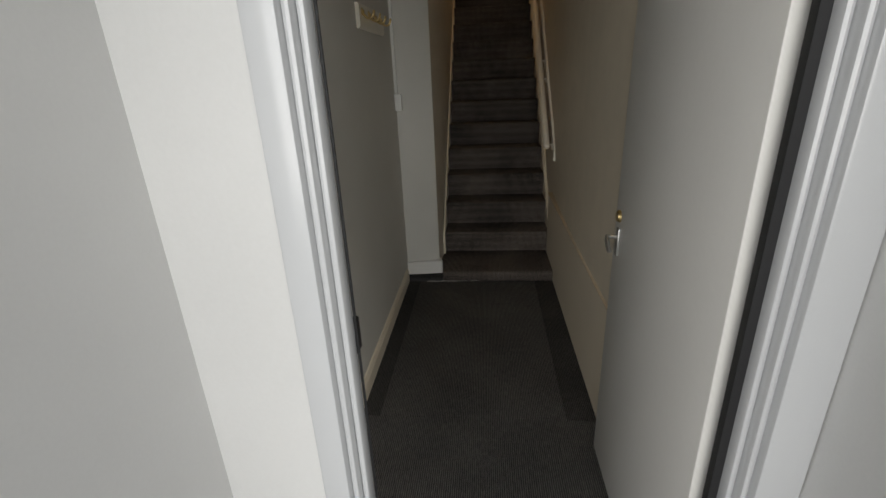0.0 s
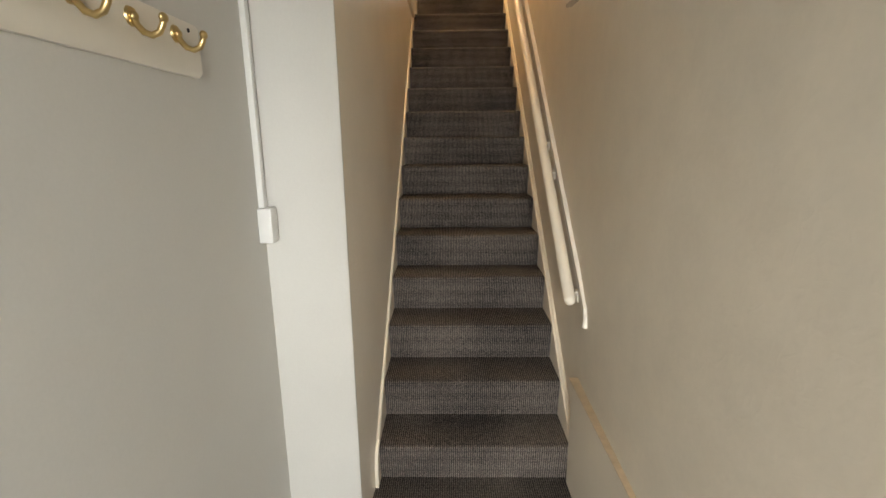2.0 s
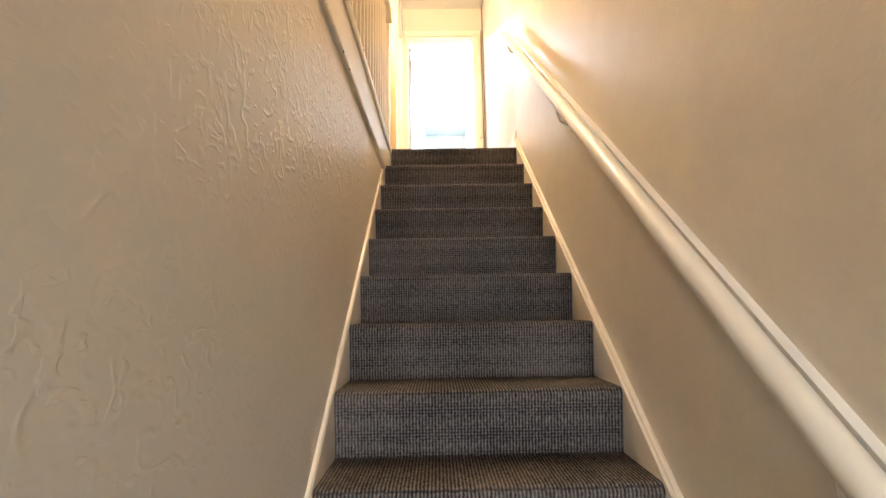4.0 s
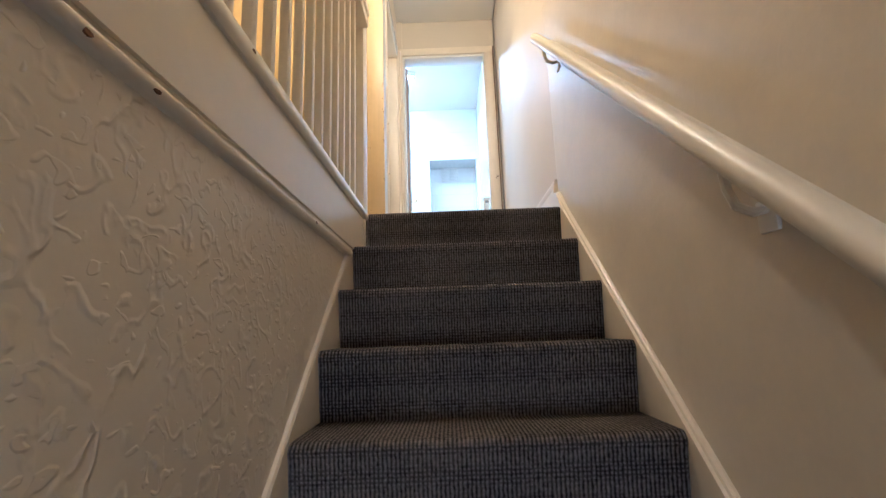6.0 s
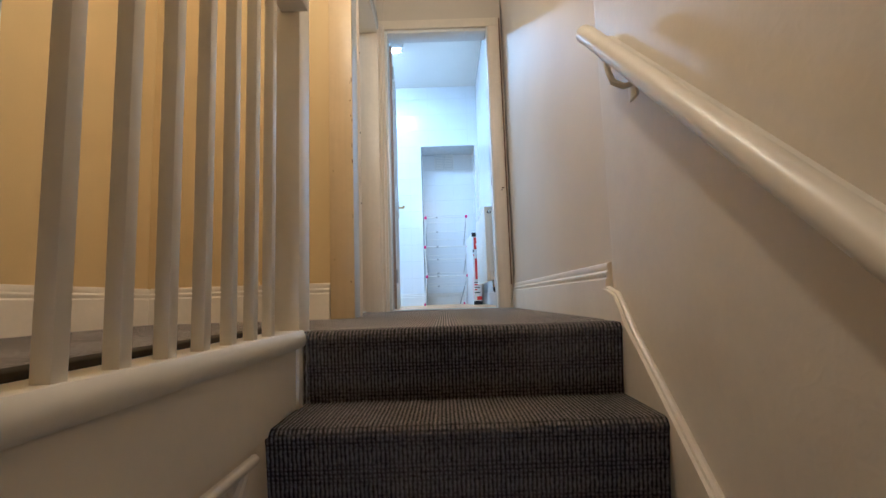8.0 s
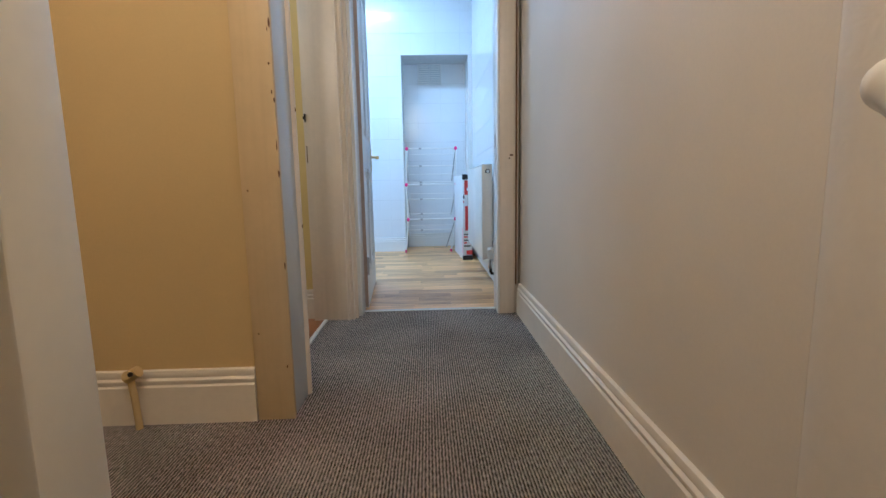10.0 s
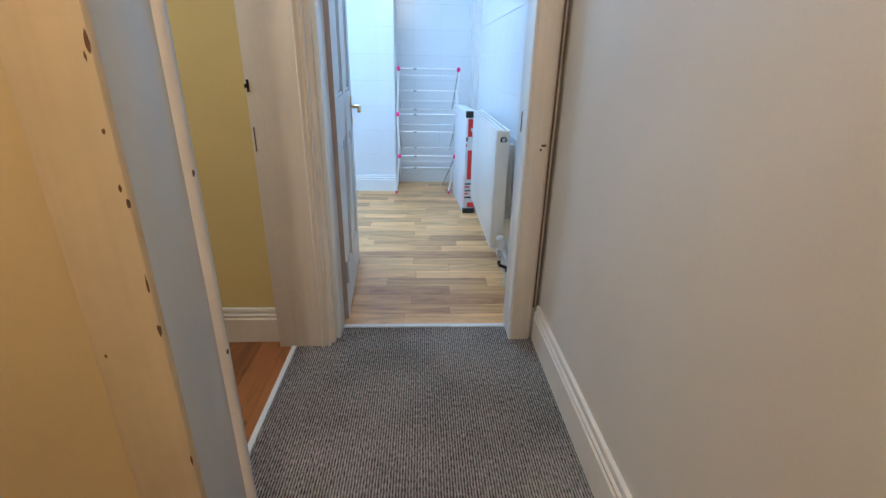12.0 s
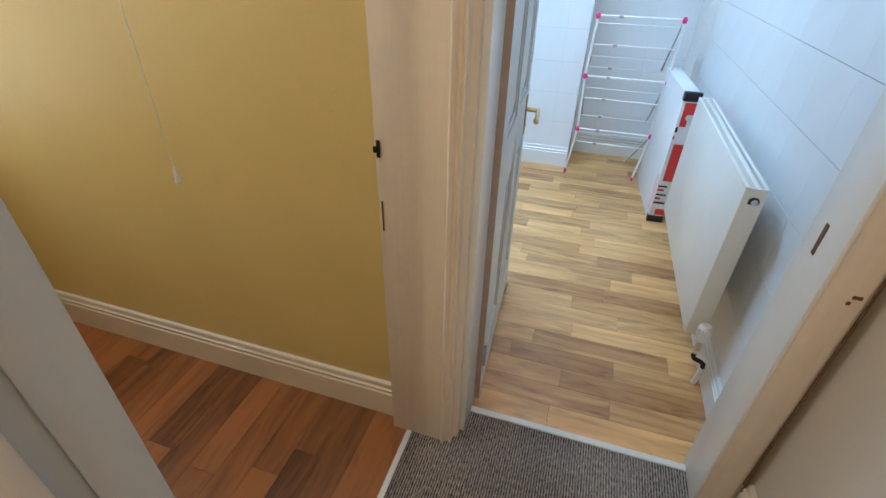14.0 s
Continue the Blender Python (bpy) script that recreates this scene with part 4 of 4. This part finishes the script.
for i, (a, w, z, dz) in enumerate(((0.004, 0.012, 0.57, 0.03), (0.004, 0.008, 0.53, 0.02), (0.006, 0.050, 0.235, 0.010), (0.006, 0.038, 0.210, 0.012), (0.006, 0.058, 0.180, 0.010), (0.006, 0.030, 0.155, 0.012), (0.006, 0.062, 0.125, 0.012))):
    carton_part("print_bar", (a, a + w, 0.0018, 0.008, z, z + dz), RED if i % 2 else BLACK, "small unreadable print")
carton_part("pink_print", (-0.0015, 0.004, 0.012, 0.075, 0.06, 0.30), PINKCARD, "pale pink printed panel")
bx.rotation_euler.z = radians(3.8)

# folding clothes airer
air = thing("clothes_airer", (0.40, 7.43, ZL), "folded white wire clothes airer with pink joints standing before the recess", "clothes airer")
# height, x of both posts and y of each joint of the zigzag front frame
LEVELS = ((ZL, 0.126, 0.602, 7.455), (3.177, 0.160, 0.650, 7.437), (3.535, 0.149, 0.662, 7.430), (3.898, 0.163, 0.660, 7.423))
for s in (1, 2):
    for lo, hi in zip(LEVELS, LEVELS[1:]):
        bm = bmesh.new()
        bent(bm, [(lo[s], lo[3], lo[0] + 0.006), ((lo[s] + hi[s]) / 2, (lo[3] + hi[3]) / 2 - 0.001, (lo[0] + hi[0]) / 2), (hi[s], hi[3], hi[0])], 0.0075, 8)
        part("front_post", bm, PLASTIC, air)
    for lo, hi in zip(LEVELS, LEVELS[1:]):
        bm = bmesh.new()
        foot = 7.79 if lo[0] == ZL else lo[3] + 0.19
        inner = 0.565 if s == 2 and lo[0] == ZL else lo[s] + (0.012 if s == 1 else -0.035)
        bent(bm, [(inner, foot, lo[0] + (0.008 if lo[0] == ZL else 0.035)), (hi[s], hi[3] + 0.016, hi[0] - 0.01)], 0.006, 8)
        part("folding_leg", bm, STEEL, air)
    for z, a, b, y in LEVELS[1:]:
        bm = bmesh.new()
        ball(bm, ((a, b)[s - 1], y - 0.004, z), 0.016, 12, 8, (1.0, 0.9, 1.25))
        part("joint", bm, PINK, air, "pink plastic joint")
    bm = bmesh.new()
    rod(bm, (LEVELS[0][s], 7.455, ZL), (LEVELS[0][s], 7.455, ZL + 0.03), 0.010, 10)
    part("foot", bm, PINK, air, "pink plastic foot")
for z, y, r in ((3.898, 7.423, 0.0075), (3.725, 7.47, 0.0055), (3.535, 7.43, 0.0075), (3.385, 7.46, 0.0055), (3.177, 7.437, 0.0075), (3.060, 7.50, 0.0055), (3.845, 7.52, 0.0035), (3.640, 7.55, 0.0035), (3.560, 7.60, 0.0045), (3.440, 7.52, 0.0035), (3.225, 7.60, 0.0045), (3.10, 7.60, 0.0035)):
    bm = bmesh.new()
    rod(bm, (0.162, y, z), (0.655, y, z), r, 8)
    part("rail_bar", bm, PLASTIC, air)
for z, y in ((3.898, 7.423), (3.725, 7.47), (3.560, 7.60), (3.535, 7.43), (3.385, 7.46), (3.225, 7.60), (3.177, 7.437), (3.060, 7.50)):
    part("bar_clip", boxed(0.285, 0.312, y - 0.009, y + 0.009, z - 0.009, z + 0.009, bevel=0.003), STEEL, air, "grey clip")

# vent grille in the recess
vent = thing("vent_grille", (0.42, 7.92, 4.74), "white louvred vent grille high on the recess wall", "vent")
part("backing", boxed(0.29, 0.54, 7.919, 7.931, 4.63, 4.855), GROUT, vent)
for x0 in (0.295, 0.42):
    for i in range(9):
        z = 4.645 + i * 0.023
        part("slat", boxed(x0 + 0.005, x0 + 0.11, 7.909, 7.921, z, z + 0.014, bevel=0.002, seg=1), PLASTIC, vent)
for a in ((0.285, 0.297, 4.625, 4.86), (0.533, 0.545, 4.625, 4.86), (0.41, 0.42, 4.637, 4.848), (0.297, 0.533, 4.848, 4.86), (0.297, 0.533, 4.625, 4.637)):
    part("frame", boxed(a[0], a[1], 7.905, 7.921, a[2], a[3], bevel=0.002, seg=1), PLASTIC, vent)

# added bathroom ceiling light for the overhead fill, out of sight above the doorway
bl = thing("added_bathroom_light", (-1.0, 4.62, CEIL), "round white flush ceiling light added unseen in the bathroom", "ceiling light")
bm = bmesh.new()
rod(bm, (-1.0, 4.62, CEIL - 0.035), (-1.0, 4.62, CEIL), 0.17, 28)
part("base", bm, PLASTIC, bl)
bm = bmesh.new()
rod(bm, (-1.0, 4.62, CEIL - 0.045), (-1.0, 4.62, CEIL - 0.034), 0.155, 28)
part("diffuser", bm, DIFFUSER, bl, "lit white diffuser")

# tube light on the kitchen ceiling
tl = thing("fluorescent_light", (-0.57, 6.555, KCEIL), "lit fluorescent tube light on the kitchen ceiling", "ceiling light")
part("housing", boxed(-1.15, 0.012, 6.515, 6.595, KCEIL - 0.045, KCEIL, bevel=0.006), PLASTIC, tl)
bm = bmesh.new()
rod(bm, (-1.11, 6.555, KCEIL - 0.062), (-0.03, 6.555, KCEIL - 0.062), 0.014, 14)
part("tube", bm, TUBE, tl, "glowing white tube")
for x in (-1.13, -0.008):
    part("end_holder", boxed(x - 0.012, x + 0.012, 6.540, 6.570, KCEIL - 0.08, KCEIL - 0.04, bevel=0.004), PLASTIC, tl)

# pendant over the gallery
pend = thing("pendant_lamp", (0.08, 2.95, CEIL), "lit bulb hanging on a short white flex from the landing ceiling", "pendant lamp")
bm = bmesh.new()
rod(bm, (0.08, 2.95, CEIL - 0.03), (0.08, 2.95, CEIL), 0.045, 20)
part("ceiling_rose", bm, PLASTIC, pend)
bm = bmesh.new()
rod(bm, (0.08, 2.95, 5.0), (0.08, 2.95, CEIL - 0.03), 0.004, 8)
part("flex", bm, PLASTIC, pend)
bm = bmesh.new()
rod(bm, (0.08, 2.95, 4.945), (0.08, 2.95, 5.01), 0.018, 14)
part("bulb_holder", bm, PLASTIC, pend)
bm = bmesh.new()
rod(bm, (0.08, 2.95, 4.92), (0.08, 2.95, 4.946), 0.026, 16, 0.016)
ball(bm, (0.08, 2.95, 4.909), 0.029, 16, 10)
part("bulb", bm, BULB, pend, "glowing warm bulb")

# ---- things in the hall ----
fr = thing("door_frame_front", (0.41, -2.70, 0), "white plastic front door frame with a black rubber seal", "door frame", kind="structure")


def frame_post(side):
    s = 1 if side < 0 else -1
    x_out = -0.006 if side < 0 else 0.884
    w = 0.054 if side < 0 else 0.078
    bm = bmesh.new()
    for a, b, y0 in ((0.0, w, -2.800), (w, w + 0.014, -2.785), (w + 0.014, w + 0.028, -2.766)):
        xs = sorted((x_out + s * a, x_out + s * b))
        box(bm, xs[0], xs[1], y0, -2.722, -0.01, 2.09, bevel=0.007)
    part("frame_post", bm, UPVC, fr)
    edge = x_out + s * (w + 0.028)
    xs = sorted((edge + s * 0.0005, edge + s * (0.005 if side < 0 else 0.017)))
    part("rubber_seal", boxed(xs[0], xs[1], -2.7275 if side < 0 else -2.7420, -2.7235, 0, 2.05), BLACK, fr, "black rubber seal strip")


frame_post(-1)
frame_post(1)
part("frame_head", boxed(0.076, 0.778, -2.78, -2.62, 2.03, 2.09, bevel=0.005), UPVC, fr)
part("lock_keep", boxed(0.062, 0.076, -2.722, -2.69, 0.94, 1.01, bevel=0.004), BLACK, fr, "black latch keep")
part("sill", boxed(0.076, 0.778, -2.78, -2.66, -0.02, 0.012, bevel=0.004), UPVC, fr)

fd = thing("door_2", (0.765, -2.63, 0.0), "plain white front door standing open against the hall wall", "door", kind="structure")
leaf2 = part("leaf", boxed(0.748, 0.786, -2.70, -1.975, 0.012, 2.02, bevel=0.003), DOORP, fd)
bm = boxed(0.742, 0.749, -2.036, -2.012, 0.862, 0.955, bevel=0.003)
part("handle_plate", bm, STEEL, leaf2, "chrome handle plate")
bm = bmesh.new()
rod(bm, (0.743, -2.024, 0.926), (0.714, -2.024, 0.926), 0.007, 14)
bent(bm, [(0.714, -2.019, 0.927), (0.709, -2.036, 0.922), (0.707, -2.058, 0.908), (0.710, -2.074, 0.892)], 0.007, 10)
part("lever", bm, CHROME, leaf2, "chrome lever")
bm = bmesh.new()
rod(bm, (0.749, -2.016, 0.992), (0.738, -2.016, 0.992), 0.021, 22, 0.016)
part("lock_cylinder", bm, BRASS, leaf2, "brass lock cylinder")
hooks = thing("coat_hook_board", (HALL_L, -0.885, 1.71), "white board with brass coat hooks on the hall wall", "coat hooks")
part("board", prism([(HALL_L, 1.645), (HALL_L + 0.010, 1.645), (HALL_L + 0.018, 1.655), (HALL_L + 0.018, 1.745), (HALL_L + 0.014, 1.752), (HALL_L, 1.752)], "y", -1.168, -0.632), GLOSS, hooks)
for y in (-1.118, -0.986, -0.854, -0.722):
    face = HALL_L + 0.018
    bm = bmesh.new()
    rod(bm, (face, y, 1.718), (face + 0.004, y, 1.718), 0.017, 18, 0.015)
    ball(bm, (face + 0.006, y, 1.718), 0.009, 12, 8, (0.8, 1, 1))
    bent(bm, [(face + 0.004, y, 1.718), (face + 0.010, y, 1.704), (face + 0.020, y, 1.692), (face + 0.034, y, 1.687), (face + 0.047, y, 1.692), (face + 0.054, y, 1.704), (face + 0.056, y, 1.712)], 0.0058, 10)
    ball(bm, (face + 0.057, y, 1.715), 0.0095, 12, 8, (0.7, 1.15, 0.9))
    part("hook", bm, BRASS, hooks, "polished brass single hook")
bm = bmesh.new()
rod(bm, (HALL_L + 0.017, -0.672, 1.735), (HALL_L + 0.0192, -0.672, 1.735), 0.0045, 10)
part("screw", bm, DARKMETAL, hooks, "dark screw head")

jb = thing("junction_box", (-0.245, -0.36, 1.27), "white plastic junction box with trunking running up the corner", "junction box")
part("box_cover", boxed(HALL_L, HALL_L + 0.043, -0.385, -0.335, 1.213, 1.318, bevel=0.005), PLASTIC, jb)
part("trunking", boxed(HALL_L, HALL_L + 0.018, -0.368, -0.342, 1.315, 2.50, bevel=0.003), PLASTIC, jb)

# ---- pieces of floors and walls ----


def plank_rows(parent, mat, x0, x1, y0, y1, along, width, lengths, seed):
    rng = random.Random(seed)
    cache = {}
    a0, a1, b0, b1 = (x0, x1, y0, y1) if along == "x" else (y0, y1, x0, x1)
    b = b0
    while b < b1 - 0.01:
        w = min(width, b1 - b)
        a = a0 - rng.random() * 0.4
        while a < a1:
            ln = rng.choice(lengths)
            s, e = max(a, a0), min(a + ln, a1)
            a += ln
            if e - s < 0.03:
                continue
            key = (round(e - s, 3), round(w, 3))
            if key not in cache:
                l2, w2 = (e - s) / 2 - 0.0006, w / 2 - 0.0006
                hx, hy = (l2, w2) if along == "x" else (w2, l2)
                cache[key] = mesh_of("plank", boxed(-hx, hx, -hy, hy, -0.008, 0.0), mat, False)
            ob = new("plank", cache[key])
            m, c = (s + e) / 2, b + w / 2
            ob.location = (m, c, ZL) if along == "x" else (c, m, ZL)
            ob.parent = parent
        b += w


kf = structure("floor_kitchen", boxed(-2.2, -0.6, 5.182, 7.565, ZL - 0.008, ZL), OAK, "light oak laminate floor in the kitchen", "floor")
plank_rows(kf, OAK, -0.6, WALL_R, 5.182, 7.93, "x", 0.098, (0.32, 0.42, 0.55, 0.7), 3)
bf = structure("floor_bathroom", boxed(-1.9, -1.5, 4.152, 5.07, ZL - 0.008, ZL), REDWOOD, "reddish walnut laminate floor in the bathroom", "floor")
plank_rows(bf, REDWOOD, -1.5, -0.190, 4.152, 5.07, "y", 0.098, (0.45, 0.62, 0.9), 8)


def tile_wall(parent, axis, at, a0, a1, z0, z1, face, shift=0.0, w=0.25, h=0.21):
    """Tiles proud of the grout: axis is the wall's normal, face the side they show."""
    cache = {}
    z = ZL + 0.127
    while z < z1:
        zt = min(z + h, z1)
        a = a0 - shift
        while a < a1:
            s, e = max(a, a0), min(a + w, a1)
            a += w
            if e - s < 0.01 or zt <= z0:
                continue
            zb = max(z, z0)
            key = (round(e - s, 3), round(zt - zb, 3))
            if key not in cache:
                u, v = (e - s) / 2 - 0.0005, (zt - zb) / 2 - 0.0011
                d = sorted((0, face * 0.003))
                bm = boxed(-u, u, d[0], d[1], -v, v) if axis == "y" else boxed(d[0], d[1], -u, u, -v, v)
                cache[key] = mesh_of("tile", bm, TILE, False)
            ob = new("tile", cache[key])
            c = (s + e) / 2
            ob.location = (c, at, (zb + zt) / 2) if axis == "y" else (at, c, (zb + zt) / 2)
            ob.parent = parent
        z += h


tile_wall(kw_b, "y", 7.565, -1.025, 0.118, ZL + 0.15, KCEIL, -1)
tile_wall(kw_n, "y", 7.932, 0.118, 0.806, ZL + 0.15, 4.843, -1, 0.088)
tile_wall(kw_h, "y", 7.565, 0.118, WALL_R, 4.843, KCEIL, -1, 0.143)
tile_wall(kw_r, "x", WALL_R + 0.003, 5.17, 7.565, ZL + 0.13, KCEIL, -1, 0.1)
